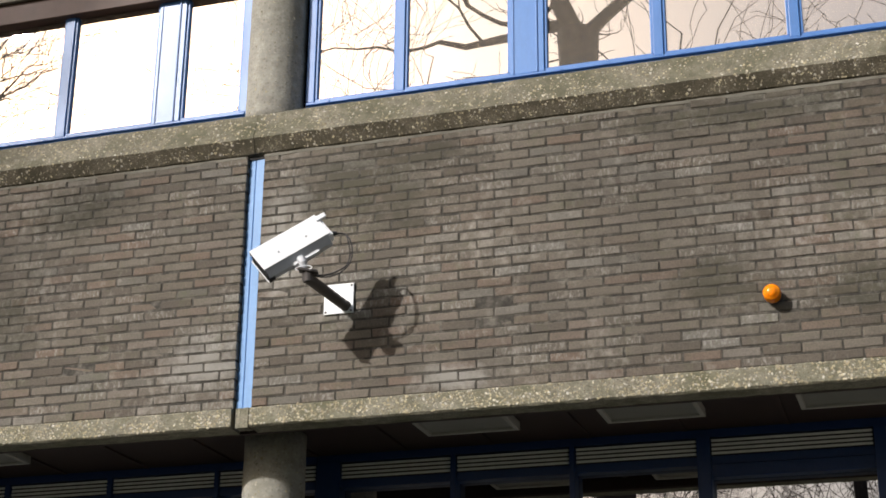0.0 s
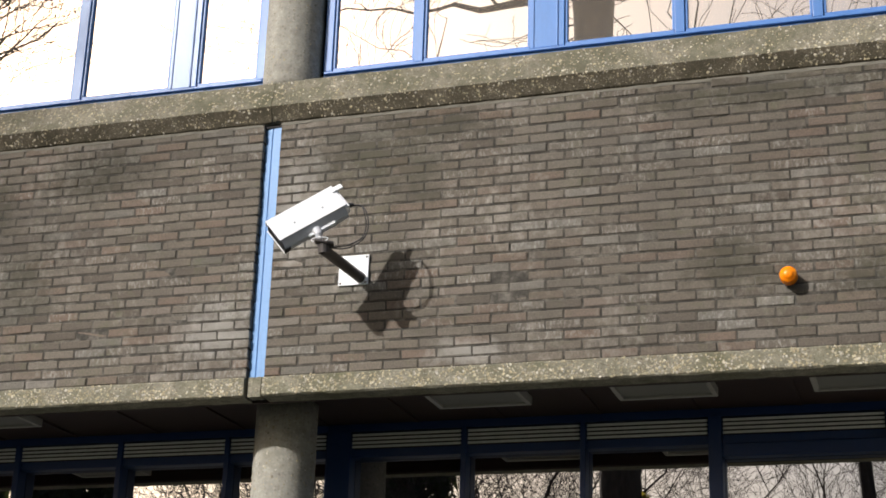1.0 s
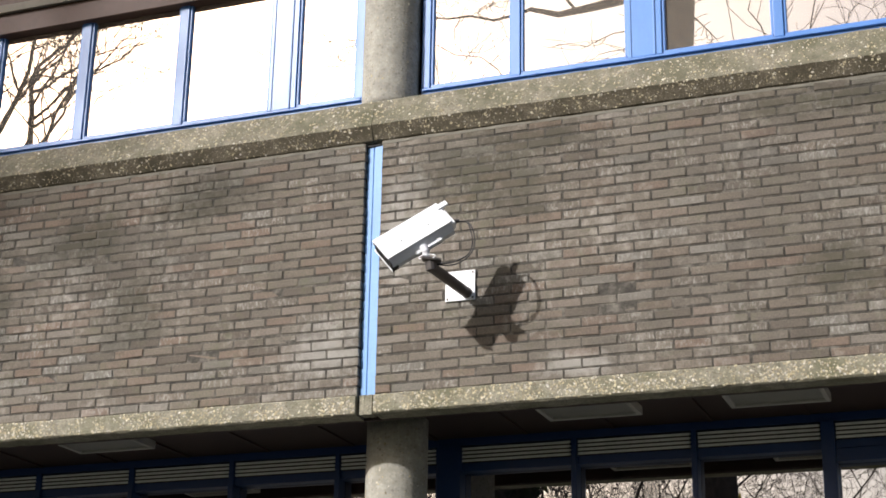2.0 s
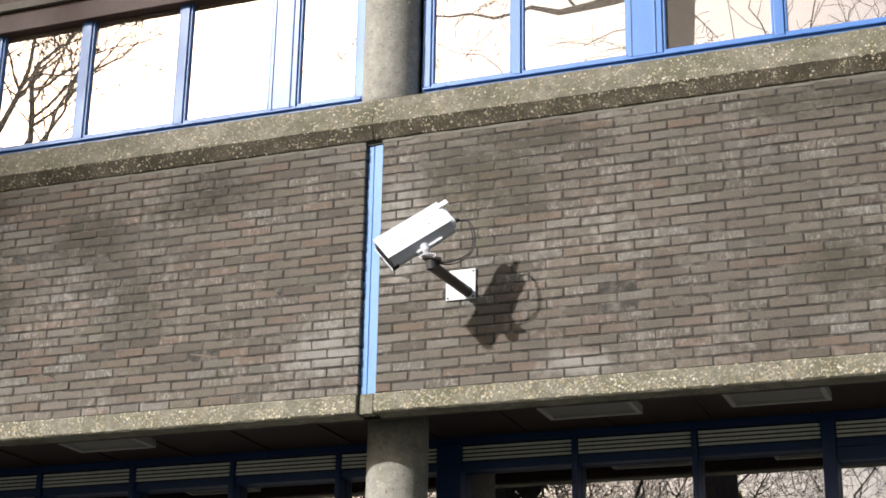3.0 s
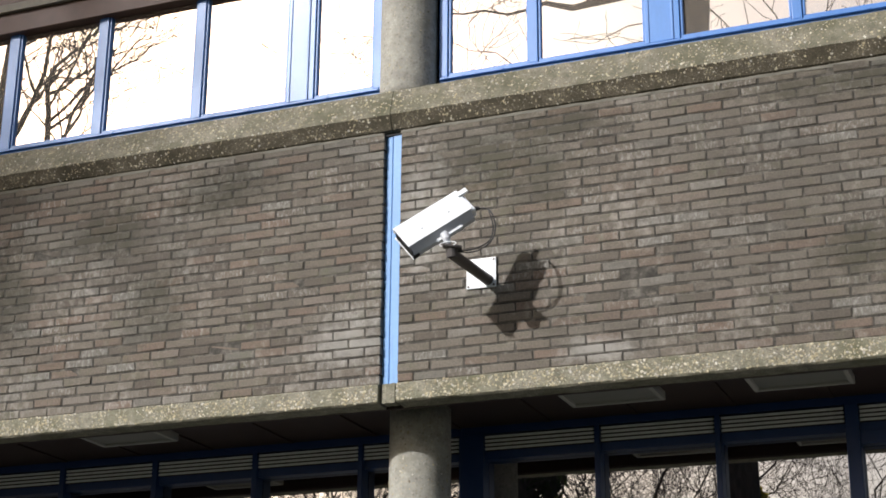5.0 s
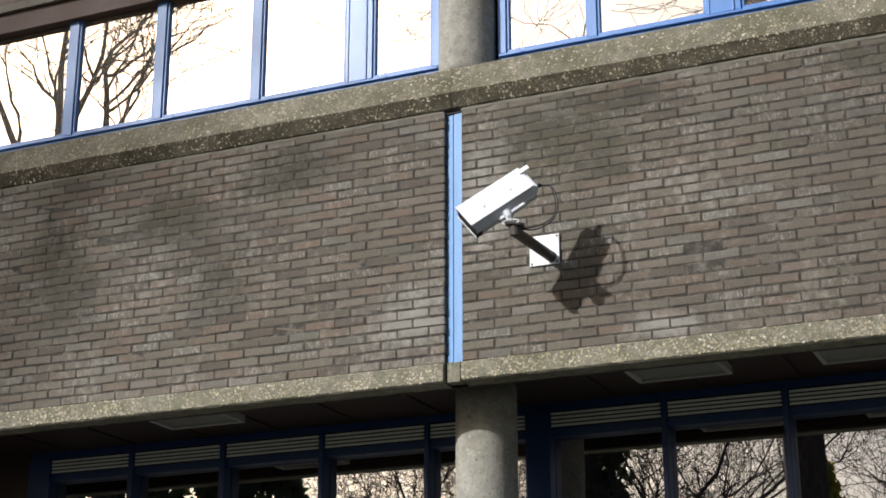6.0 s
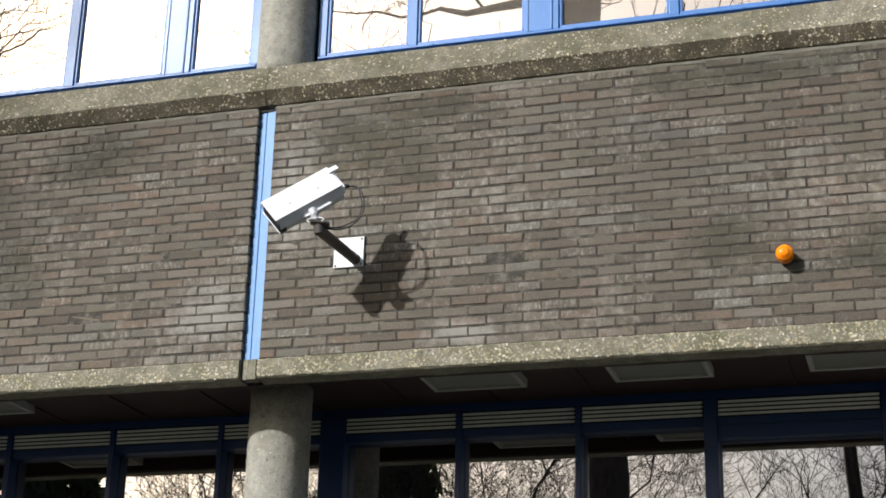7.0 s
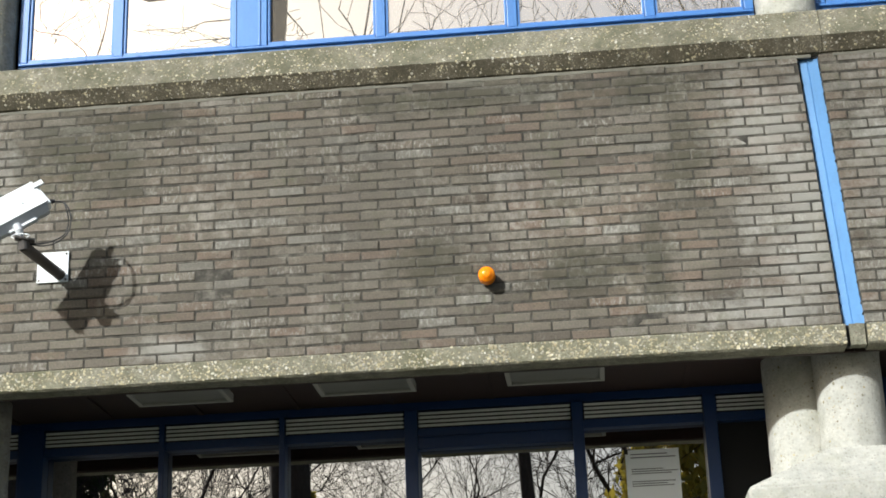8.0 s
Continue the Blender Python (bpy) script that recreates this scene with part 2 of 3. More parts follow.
def leaf_material(name, a, b):
    n = Nodes(name)
    geo = n.t.nodes.new("ShaderNodeNewGeometry").outputs["Random Per Island"]
    n.color(n.ramp(geo, [(0.0, a), (1.0, b)]))
    n.set(Roughness=0.6)
    thin = n.t.nodes.new("ShaderNodeBsdfTranslucent")
    n.link(n.ramp(geo, [(0.0, a), (1.0, b)]), thin.inputs["Color"])
    m = n.add("ShaderNodeMixShader", Fac=0.5)
    n.link(n.b.outputs[0], m.inputs[1])
    n.link(thin.outputs[0], m.inputs[2])
    n.link(m.outputs[0], n.t.nodes["Material Output"].inputs["Surface"])
    return n.mat


GROUND, BARK = ground_material(), bark_material()
LEAF_DARK = leaf_material("evergreen_leaf", (0.018, 0.030, 0.012), (0.055, 0.070, 0.022))
LEAF_GOLD = leaf_material("yellow_green_leaf", (0.26, 0.23, 0.03), (0.52, 0.40, 0.06))


# ---- mesh helpers ----
def mesh_object(name, bm, material, smooth=False):
    me = bpy.data.meshes.new(name)
    bm.normal_update()
    bm.to_mesh(me)
    bm.free()
    me.materials.append(material)
    if smooth:
        for p in me.polygons:
            p.use_smooth = True
    return new(name, me)


def part(name, bm, material, parent, label="", smooth=False):
    ob = mesh_object(name, bm, material, smooth)
    ob.parent = parent
    if label:
        ob["label"] = label
    return ob


def share(name, me, parent, m):
    """One more object on an existing mesh, as a piece of parent."""
    ob = new(name, me)
    ob.parent = parent
    ob.matrix_basis = m
    return ob


def empty(name, x=0, y=0, z=0):
    ob = new(name)
    ob.location = (x, y, z)
    ob.empty_display_size = 0.1
    return ob


def add_box(bm, x0, x1, y0, y1, z0, z1, bevel=0.0):
    r = bmesh.ops.create_cube(bm, size=1.0)
    vs = r["verts"]
    for v in vs:
        v.co = Vector((x0 + (v.co.x + 0.5) * (x1 - x0), y0 + (v.co.y + 0.5) * (y1 - y0), z0 + (v.co.z + 0.5) * (z1 - z0)))
    if bevel:
        es = list({e for v in vs for e in v.link_edges})
        bmesh.ops.bevel(bm, geom=es, offset=bevel, segments=2, affect='EDGES', profile=0.6)
    return bm


def box(x0, x1, y0, y1, z0, z1, bevel=0.0):
    return add_box(bmesh.new(), x0, x1, y0, y1, z0, z1, bevel)


def prism(profile, x0, x1, steps=1, jitter=0.0, rng=None):
    """Extrude a (y, z) outline along x; jitter roughens it a little."""
    bm = bmesh.new()
    rings = []
    for i in range(steps + 1):
        x = x0 + (x1 - x0) * i / steps
        j = (lambda: rng.uniform(-jitter, jitter)) if jitter and rng else (lambda: 0.0)
        rings.append([bm.verts.new((x, y + j(), z + j())) for y, z in profile])
    k = len(profile)
    for a, b in zip(rings, rings[1:]):
        for i in range(k):
            bm.faces.new((a[i], a[(i + 1) % k], b[(i + 1) % k], b[i]))
    bm.faces.new(rings[0][::-1])
    bm.faces.new(rings[-1])
    bmesh.ops.recalc_face_normals(bm, faces=bm.faces[:])
    return bm


def tube_into(bm, pts, radii, sides=8, cap=True):
    """A tapered tube through pts."""
    rings = []
    for i, p in enumerate(pts):
        a, b = pts[max(i - 1, 0)], pts[min(i + 1, len(pts) - 1)]
        d = (Vector(b) - Vector(a)).normalized()
        q = d.to_track_quat('Z', 'Y')
        r = radii[i] if isinstance(radii, (list, tuple)) else radii
        rings.append([bm.verts.new(Vector(p) + q @ Vector((r * math.cos(2 * math.pi * k / sides), r * math.sin(2 * math.pi * k / sides), 0))) for k in range(sides)])
    for a, b in zip(rings, rings[1:]):
        for k in range(sides):
            bm.faces.new((a[k], a[(k + 1) % sides], b[(k + 1) % sides], b[k]))
    if cap:
        bm.faces.new(rings[0][::-1])
        bm.faces.new(rings[-1])
    return bm


def tube(pts, radii, sides=8):
    return tube_into(bmesh.new(), pts, radii, sides)


def lathe(profile, sides=40, cx=0.0, cy=0.0):
    """Turn (radius, z) about the upright axis at cx, cy."""
    bm = bmesh.new()
    rings = [[bm.verts.new((cx + r * math.cos(2 * math.pi * k / sides), cy + r * math.sin(2 * math.pi * k / sides), z)) for k in range(sides)] for r, z in profile]
    for a, b in zip(rings, rings[1:]):
        for k in range(sides):
            bm.faces.new((a[k], a[(k + 1) % sides], b[(k + 1) % sides], b[k]))
    bm.faces.new(rings[0][::-1])
    bm.faces.new(rings[-1])
    return bm


# ---- plan ----
BAY = 5.28            # from one panel joint to the next
PANEL0, PANEL_W = 0.012, 5.16
Z0, COURSE, STEP = 4.20, 0.0625, 0.22
ROWS = 27
ZTOP = Z0 + ROWS * COURSE
X0, X1 = -10.9, 15.9  # ends of the facade that stands
Y_GLASS = 1.195        # ground-floor glazing
SOFFIT_Z = 4.165
LEAN = -0.085         # the second joint leans back to the west by this over its height

ground = tagged(mesh_object("ground", box(-900, 900, -900, 900, -0.3, 0.0), GROUND), "flat ground of paving and grass before the building", "ground", kind="structure")

# floors and walls that close the building
tagged(mesh_object("wall_back", box(X0, X1, 5.0, 5.2, 0.0, 9.4), SOFFIT), "plain dark rear wall", "wall", kind="structure")
tagged(mesh_object("wall_west", box(X0 - 0.2, X0, 0.05, 5.2, 0.0, 9.4), SOFFIT), "plain dark end wall", "wall", kind="structure")
tagged(mesh_object("wall_east", box(X1, X1 + 0.2, 0.05, 5.2, 0.0, 9.4), SOFFIT), "plain dark end wall", "wall", kind="structure")
tagged(mesh_object("roof", box(X0 - 0.2, X1 + 0.2, -0.05, 5.2, 9.4, 9.6), SOFFIT), "flat roof slab", "roof", kind="structure")
tagged(mesh_object("floor_upper", box(X0, X1, 1.2, 5.0, 4.3, 4.5), SOFFIT), "floor slab between the storeys", "floor", kind="structure")
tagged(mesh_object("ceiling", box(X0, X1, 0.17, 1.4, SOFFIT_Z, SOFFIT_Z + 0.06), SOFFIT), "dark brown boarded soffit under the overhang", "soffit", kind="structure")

# panels above the upper windows
for k in range(-2, 3):
    tagged(mesh_object("fascia", box(k * BAY - 0.05, (k + 1) * BAY - 0.055, 0.20, 0.60, 7.288, 9.4, 0.006), FASCIA), "brown fascia panel above the strip windows", "fascia", "fascia panels", "structure")
    tagged(mesh_object("trim", box(k * BAY - 0.05, (k + 1) * BAY - 0.055, 0.165, 0.198, 7.455, 7.520, 0.004), LIP), "grey-brown ledge along the fascia panel", "trim", "fascia ledges", "structure")


# ---- concrete bands ----
def pebbles(parent, seed, spots, count):
    """Loose washed stones proud of the matrix; spots() gives a place and a normal."""
    rng = random.Random(seed)
    verts, faces = [], []
    for _ in range(count):
        p, nrm = spots(rng)
        r = rng.choice((0.0025, 0.003, 0.003, 0.0035, 0.004, 0.005, 0.006, 0.008))
        q = nrm.to_track_quat('Z', 'Y') @ Euler((0, 0, rng.uniform(0, 6.28))).to_quaternion()
        a, b, c = r * rng.uniform(0.8, 1.5), r, r * rng.uniform(0.16, 0.32)
        k = len(verts)
        ring = [(a, 0, 0), (a * .6, b * .8, 0), (-a * .5, b * .9, 0), (-a, 0.1 * b, 0), (-a * .5, -b * .8, 0), (a * .6, -b * .85, 0)]
        verts += [tuple(p + q @ Vector(v)) for v in ring] + [tuple(p + q @ Vector((v[0] * .55, v[1] * .55, c))) for v in ring]
        for j in range(6):
            faces.append((k + j, k + (j + 1) % 6, k + 6 + (j + 1) % 6, k + 6 + j))
        faces.append(tuple(range(k + 6, k + 12)))
    me = bpy.data.meshes.new("pebbles")
    me.from_pydata(verts, [], faces)
    me.materials.append(STONE)
    ob = new("pebbles", me)
    ob.parent = parent
    ob["kind"] = "stuff"
    return ob


SILL_OUT = [(-0.055, 5.985), (-0.002, 6.172), (0.018, 6.185), (0.34, 6.195), (0.34, 5.885), (0.006, 5.885), (-0.010, 5.895)]
BEAM_OUT = [(-0.010, 4.200), (-0.022, 4.190), (-0.022, 4.088), (-0.010, 4.076), (0.12, 4.072), (0.12, 4.200)]


def concrete_bands(k):
    rng = random.Random(40 + k)
    xa, xb = k * BAY - 0.046, (k + 1) * BAY - 0.050
    sill = mesh_object("sill", prism(SILL_OUT, xa, xb, 60, 0.0022, rng), CONC_SILL)
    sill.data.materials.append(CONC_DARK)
    # Down-facing faces: moss plus the underside's shade put into a darker base colour.
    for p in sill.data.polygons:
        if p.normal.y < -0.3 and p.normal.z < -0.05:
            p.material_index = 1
    tagged(sill, "weathered exposed-aggregate concrete sill, mossy and coloured darker below", "sill", "concrete sills", "structure")

    def on_sill(r):
        x = r.uniform(xa, xb)
        if r.random() < 0.72:
            u = r.random()
            return Vector((x, -0.055 + u * 0.053, 5.985 + u * 0.187)), Vector((0, -0.96, 0.27))
        u = r.random()
        return Vector((x, -0.010 - u * 0.045, 5.895 + u * 0.09)), Vector((0, -0.89, -0.45))
    pebbles(sill, 300 + k, on_sill, 3600 if -2 < k < 2 else 600)

    xa, xb = PANEL0 + k * BAY, PANEL0 + PANEL_W + k * BAY
    beam = mesh_object("edge_beam", prism(BEAM_OUT, xa, xb, 70, 0.0022, rng), CONC_BEAM)
    tagged(beam, "sunlit exposed-aggregate concrete edge beam", "concrete beam", "edge beams", "structure")

    def on_beam(r):
        return Vector((r.uniform(xa, xb), -0.022, 4.086 + 0.108 * r.random() ** 1.2)), Vector((0, -1, 0))
    pebbles(beam, 600 + k, on_beam, 3800 if -2 < k < 2 else 700)
    # Drip board darkened and a second board added, so the glass reflects black.
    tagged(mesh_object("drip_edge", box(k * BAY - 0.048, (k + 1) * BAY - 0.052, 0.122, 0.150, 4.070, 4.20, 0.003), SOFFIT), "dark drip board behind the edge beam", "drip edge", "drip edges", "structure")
    tagged(mesh_object("soffit_dark_board", box(k * BAY - 0.048, (k + 1) * BAY - 0.052, 0.152, 0.168, 4.074, 4.20, 0.003), SOFFIT), "added dark board that keeps the reflection in the glass black", "edge board", "soffit edges", "structure")


for k in range(-2, 3):
    concrete_bands(k)


# ---- blue sealed joints between the brick panels ----
def joint_strip(k):
    xc = k * BAY - 0.048
    lean = LEAN if k == 1 else 0.0
    rng = random.Random(70 + k)
    root = tagged(empty("joint_strip", xc, 0.03, 4.2), "light blue sealed joint between two brick panels", "joint strip", "joint strips", "structure")
    bm = bmesh.new()
    left, right = [], []
    n = 27
    for i in range(n):
        for dz, dx in ((0.0, 0.0), (0.012, -0.004), (0.05, -0.004), (0.058, 0.0)):
            j = rng.uniform(-0.003, 0.003)
            left.append((xc - 0.052 + dx + j, 4.2 + i * COURSE + dz))
            right.append((xc + 0.052 - dx + rng.uniform(-0.003, 0.003), 4.2 + i * COURSE + dz))
    rings = []
    for (xl, zz), (xr, _) in zip(left, right):
        d = lean * (zz - 4.2) / (ZTOP - Z0)
        rings.append([bm.verts.new((x - xc + d, y - 0.03, zz - 4.2)) for x, y in ((xl, 0.034), (xc - 0.012, 0.027), (xc - 0.008, 0.033), (xc - 0.004, 0.027), (xr, 0.022), (xr, 0.07), (xl, 0.07))])
    for a, b in zip(rings, rings[1:]):
        for j in range(7):
            bm.faces.new((a[j], a[(j + 1) % 7], b[(j + 1) % 7], b[j]))
    bm.faces.new(rings[0][::-1])
    bm.faces.new(rings[-1])
    part("sealant", bm, BLUE_STRIP, root)
    part("cap", box(lean - 0.056, lean + 0.056, -0.012, 0.04, 1.665, 1.684, 0.003), BLACK, root, "dark cap over the joint")
    part("footing", prism([(-0.040, -0.125), (-0.040, -0.002), (0.04, -0.002), (0.04, -0.125)], -0.035, 0.048, 6, 0.002, rng), CONC_BEAM, root, "concrete foot of the joint")
    part("groove", box(-0.052, -0.036, -0.01, 0.05, -0.122, -0.002), BLACK, root, "dark open gap")


for k in range(-1, 2):
    joint_strip(k)


# ---- upper strip windows ----
def upper_window(number, xs, panel, ya=0.25):
    """xs: list of (left, right) of the uprights; panel: the index of the broad one."""
    root = tagged(empty("window_%d" % number, (xs[0][0] + xs[-1][1]) / 2, 0.3, 6.2), "blue-framed strip window with sun-control glass reflecting bare trees", "window", "upper windows", "structure")
    ox, oy, oz = root.location
    zb = 6.20

    def b(x0, x1, y0, y1, z0, z1, bev=0.004):
        return box(x0 - ox, x1 - ox, y0 - oy, y1 - oy, z0 - oz, z1 - oz, bev)
    a, e = xs[0][0], xs[-1][1]
    part("bottom_rail", b(a, e, ya + 0.004, ya + 0.09, zb, 6.345), BLUE, root)
    part("drip_rail", b(a + 0.01, e - 0.01, ya - 0.018, ya + 0.003, 6.322, 6.337, 0.003), BLUE, root)
    part("top_rail", b(a, e, ya + 0.004, ya + 0.09, 7.312, 7.36), BLUE, root)
    for i, (l, r) in enumerate(xs):
        part("post" if i in (0, len(xs) - 1) else ("blue_panel" if i == panel else "mullion"), b(l, r, ya, ya + 0.088, 6.347, 7.311), BLUE_PANEL if i == panel else BLUE, root)
        if i == panel:
            part("trim", b(l + 0.022, l + 0.028, ya - 0.006, ya - 0.001, 6.347, 7.311, 0.002), BLUE, root)
            part("trim", b(r - 0.052, r - 0.040, ya - 0.008, ya - 0.001, 6.347, 7.311, 0.002), BLUE, root)
    for (l, r), (l2, r2) in zip(xs, xs[1:]):
        x0, x1 = r, l2
        sash = part("sash", b(x0 + 0.004, x1 - 0.004, ya + 0.012, ya + 0.052, 6.347, 6.372, 0.003), BLUE, root)
        part("sash", b(x0 + 0.002, x0 + 0.018, ya + 0.012, ya + 0.052, 6.374, 7.308, 0.003), BLUE, root)
        part("sash", b(x1 - 0.018, x1 - 0.002, ya + 0.012, ya + 0.052, 6.374, 7.308, 0.003), BLUE, root)
        part("pane", b(x0 + 0.016, x1 - 0.016, ya + 0.034, ya + 0.042, 6.372, 7.311, 0.0), GLASS_UP, root)
        x = x0 + 0.12
        while x < x1 - 0.05:
            bm = bmesh.new()
            bmesh.ops.create_icosphere(bm, subdivisions=1, radius=0.007, matrix=Matrix.Translation((x - ox, ya - 0.018 - oy, 6.330 - oz)))
            part("rivet", bm, BLUE, root)
            x += 0.28


upper_window(1, [(0.172, 0.230), (0.802, 0.862), (1.582, 1.808), (2.512, 2.574), (3.352, 3.414), (4.218, 4.280), (4.834, 4.890)], 2)
upper_window(2, [(-5.060, -5.002), (-4.140, -4.070), (-3.330, -3.250), (-2.540, -2.466), (-1.716, -1.646), (-0.968, -0.760), (-0.310, -0.254)], 5)
upper_window(3, [(5.272, 5.332), (6.072, 6.132), (6.852, 7.064), (7.780, 7.842), (8.620, 8.682), (9.450, 9.512), (10.235, 10.293)], 2)
tagged(mesh_object("wall_north", box(X0, -5.33, 0.30, 0.40, 6.2, 7.33), FASCIA), "plain wall between windows", "wall", kind="structure")
tagged(mesh_object("wall_south", box(10.51, X1, 0.30, 0.40, 6.2, 7.33), FASCIA), "plain wall between windows", "wall", kind="structure")
tagged(mesh_object("wall_inner", box(X0, X1, 0.45, 0.5, 5.9, 7.33), SOFFIT), "plain inner wall behind the blinds", "wall", kind="structure")


# ---- columns ----
def round_column(name, x, y, r, z0, z1, seed, label, material=CONC_COL):
    rng = random.Random(seed)
    prof = [(r + rng.uniform(-0.0015, 0.0015), z0 + (z1 - z0) * i / 24) for i in range(25)]
    col = mesh_object(name, lathe(prof, 48, x, y), material, True)
    tagged(col, label, "column", "round columns")

    def on_col(g):
        a = g.uniform(math.pi, 2 * math.pi)
        nrm = Vector((math.cos(a), math.sin(a), 0))
        return Vector((x, y, g.uniform(z0, z1))) + nrm * (r - 0.001), nrm
    pebbles(col, seed, on_col, int(320 * (z1 - z0)))
    return col


for k in (-1, 0, 1):
    round_column("upper_column", (-5.28, -0.045, 5.082)[k + 1], 0.245, (0.192, 0.192, 0.183)[k + 1], 6.19, 7.33, 80 + k, "round weathered concrete column between the upper windows", CONC_PALE if k == 1 else CONC_COL)
    if k < 1:
        round_column("lower_column", k * BAY - 0.052, 0.54, 0.197, 0.0, 4.195, 90 + k, "round speckled concrete column under the overhang")
round_column("lower_column", 5.215, 0.375, 0.192, 3.50, 4.195, 95, "short round pale concrete column on the wing wall", CONC_PALE)
round_column("engaged_column", 4.955, 0.60, 0.205, 3.28, 4.195, 97, "short round pale concrete column set beside another one", CONC_PALE)


def wing_wall():
    """A concrete block with a sloped, hipped top on which the columns stand."""
    bm = bmesh.new()
    lo = [bm.verts.new(v) for v in ((4.55, -0.02, 0.0), (7.4, -0.02, 0.0), (7.4, 0.95, 0.0), (4.55, 0.95, 0.0))]
    mid = [bm.verts.new(v) for v in ((4.55, -0.02, 3.30), (7.4, -0.02, 3.36), (7.4, 0.95, 3.36), (4.55, 0.95, 3.30))]
    top = [bm.verts.new(v) for v in ((5.04, 0.16, 3.535), (7.1, 0.16, 3.535), (7.1, 0.92, 3.57), (5.02, 0.92, 3.57))]
    for a, b in ((lo, mid), (mid, top)):
        for i in range(4):
            bm.faces.new((a[i], a[(i + 1) % 4], b[(i + 1) % 4], b[i]))
    bm.faces.new(top)
    bm.faces.new(lo[::-1])
    bmesh.ops.bevel(bm, geom=bm.edges[:], offset=0.012, segments=2, affect='EDGES')
    return tagged(mesh_object("wing_wall", bm, CONC_PALE), "pale concrete wing wall with a sloped top under the columns", "concrete wall", kind="structure")


wing_wall()


# ---- ground-floor glazing under the overhang ----
def louvre_unit(root, x0, x1, z0, z1):
    ox, oy, oz = root.location
    part("louvre_back", box(x0 - ox, x1 - ox, 1.135 - oy, 1.15 - oy, z0 - oz, z1 - oz), BLACK, root)
    n = 4
    h = (z1 - z0) / n
    for i in range(n):
        za = z0 + i * h
        bm = prism([(1.098 - oy, za + 0.001 - oz), (1.098 - oy, za + h * 0.66 - oz), (1.133 - oy, za + h * 0.98 - oz), (1.133 - oy, za + h * 0.4 - oz)], x0 + 0.004 - ox, x1 - 0.004 - ox)
        part("slat", bm, LOUVRE, root)


def glazing(number, posts, doors=(), dark=(), low_rail=None):
    a, e = posts[0][0], posts[-1][1]
    root = tagged(empty("window_%d" % number, (a + e) / 2, 1.0, 0.0), "blue glazed front coloured for shade, with pale louvres, reflecting trees and sky", "window", "ground-floor windows", "structure")
    ox, oy, oz = root.location

    def b(x0, x1, y0, y1, z0, z1, bev=0.004):
        return box(x0 - ox, x1 - ox, y0 - oy, y1 - oy, z0 - oz, z1 - oz, bev)
    part("head_rail", b(a, e, 1.105, 1.21, 4.109, 4.163), BLUE_SHADED, root)
    part("transom", b(a, e, 1.115, 1.21, 3.939, 3.993), BLUE_SHADED, root)
    part("bottom_rail", b(a, e, 1.115, 1.21, 0.0, 0.42), BLUE_SHADED, root)
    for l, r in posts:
        part("post" if r - l > 0.1 else "mullion", b(l, r, 1.085, 1.192, 0.0, 4.107), BLUE_SHADED, root)
    for i, ((l, r), (l2, r2)) in enumerate(zip(posts, posts[1:])):
        louvre_unit(root, r + 0.004, l2 - 0.004, 3.997, 4.103)
        if i in doors:
            part("door_rail", b(r, l2, 1.105, 1.192, 3.858, 3.937), BLUE_SHADED, root)
        # These openings get a plain black sheet instead of glass.
        if i in dark:
            part("black_sheet", b(r - 0.004, l2 + 0.004, Y_GLASS - 0.01, Y_GLASS + 0.01, 0.40, 3.95, 0.0), BLACK, root, "plain black sheet in place of a pane")
        else:
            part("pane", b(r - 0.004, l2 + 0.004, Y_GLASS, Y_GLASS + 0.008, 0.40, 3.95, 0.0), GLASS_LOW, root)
        if low_rail:
            part("sill_rail", b(r, l2, 1.105, 1.192, low_rail - 0.03, low_rail + 0.03), BLUE_SHADED, root)


G0 = [(0.010, 0.176), (0.938, 0.974), (1.724, 1.760), (2.532, 2.616), (3.597, 3.670), (4.422, 4.503), (5.117, 5.158)]
glazing(4, G0, (3,), (5,))
glazing(5, [(-4.032, -3.840), (-3.137, -3.094), (-2.355, -2.312), (-1.548, -1.510), (-0.735, -0.702), (0.004, 0.008)])
glazing(6, [(G0[0][0] + BAY, 5.605)] + [(l + BAY, r + BAY) for l, r in G0[1:]], (), (), 3.785)
tagged(mesh_object("wall_low_west", box(X0, -4.034, 1.12, 1.22, 0.0, 4.19), SOFFIT), "plain dark wall", "wall", kind="structure")
tagged(mesh_object("wall_low_east", box(10.43, X1, 1.12, 1.22, 0.0, 4.19), SOFFIT), "plain dark wall", "wall", kind="structure")


# ---- soffit lamps ----
def soffit_lamp(x, y, label):
    root = tagged(empty("soffit_lamp", x, y, SOFFIT_Z), label, "ceiling light", "soffit lamps")
    w, d = 0.295, 0.20
    z0, z1 = -0.055, -0.001
    for nm, (a, b, c, e) in (("frame_side", (-w, w, -d, -d + 0.03)), ("frame_side", (-w, w, d - 0.03, d)), ("frame_end", (-w, -w + 0.03, -d + 0.031, d - 0.031)), ("frame_end", (w - 0.03, w, -d + 0.031, d - 0.031))):
        part(nm, box(a, b, c, e, z0, z1, 0.004), LAMP_FRAME, root)
    bm = box(-w + 0.031, w - 0.031, -d + 0.031, d - 0.031, z0 + 0.016, z1 - 0.002)
    part("diffuser", bm, LAMP_GLASS, root, "dull ribbed diffuser")
    return root


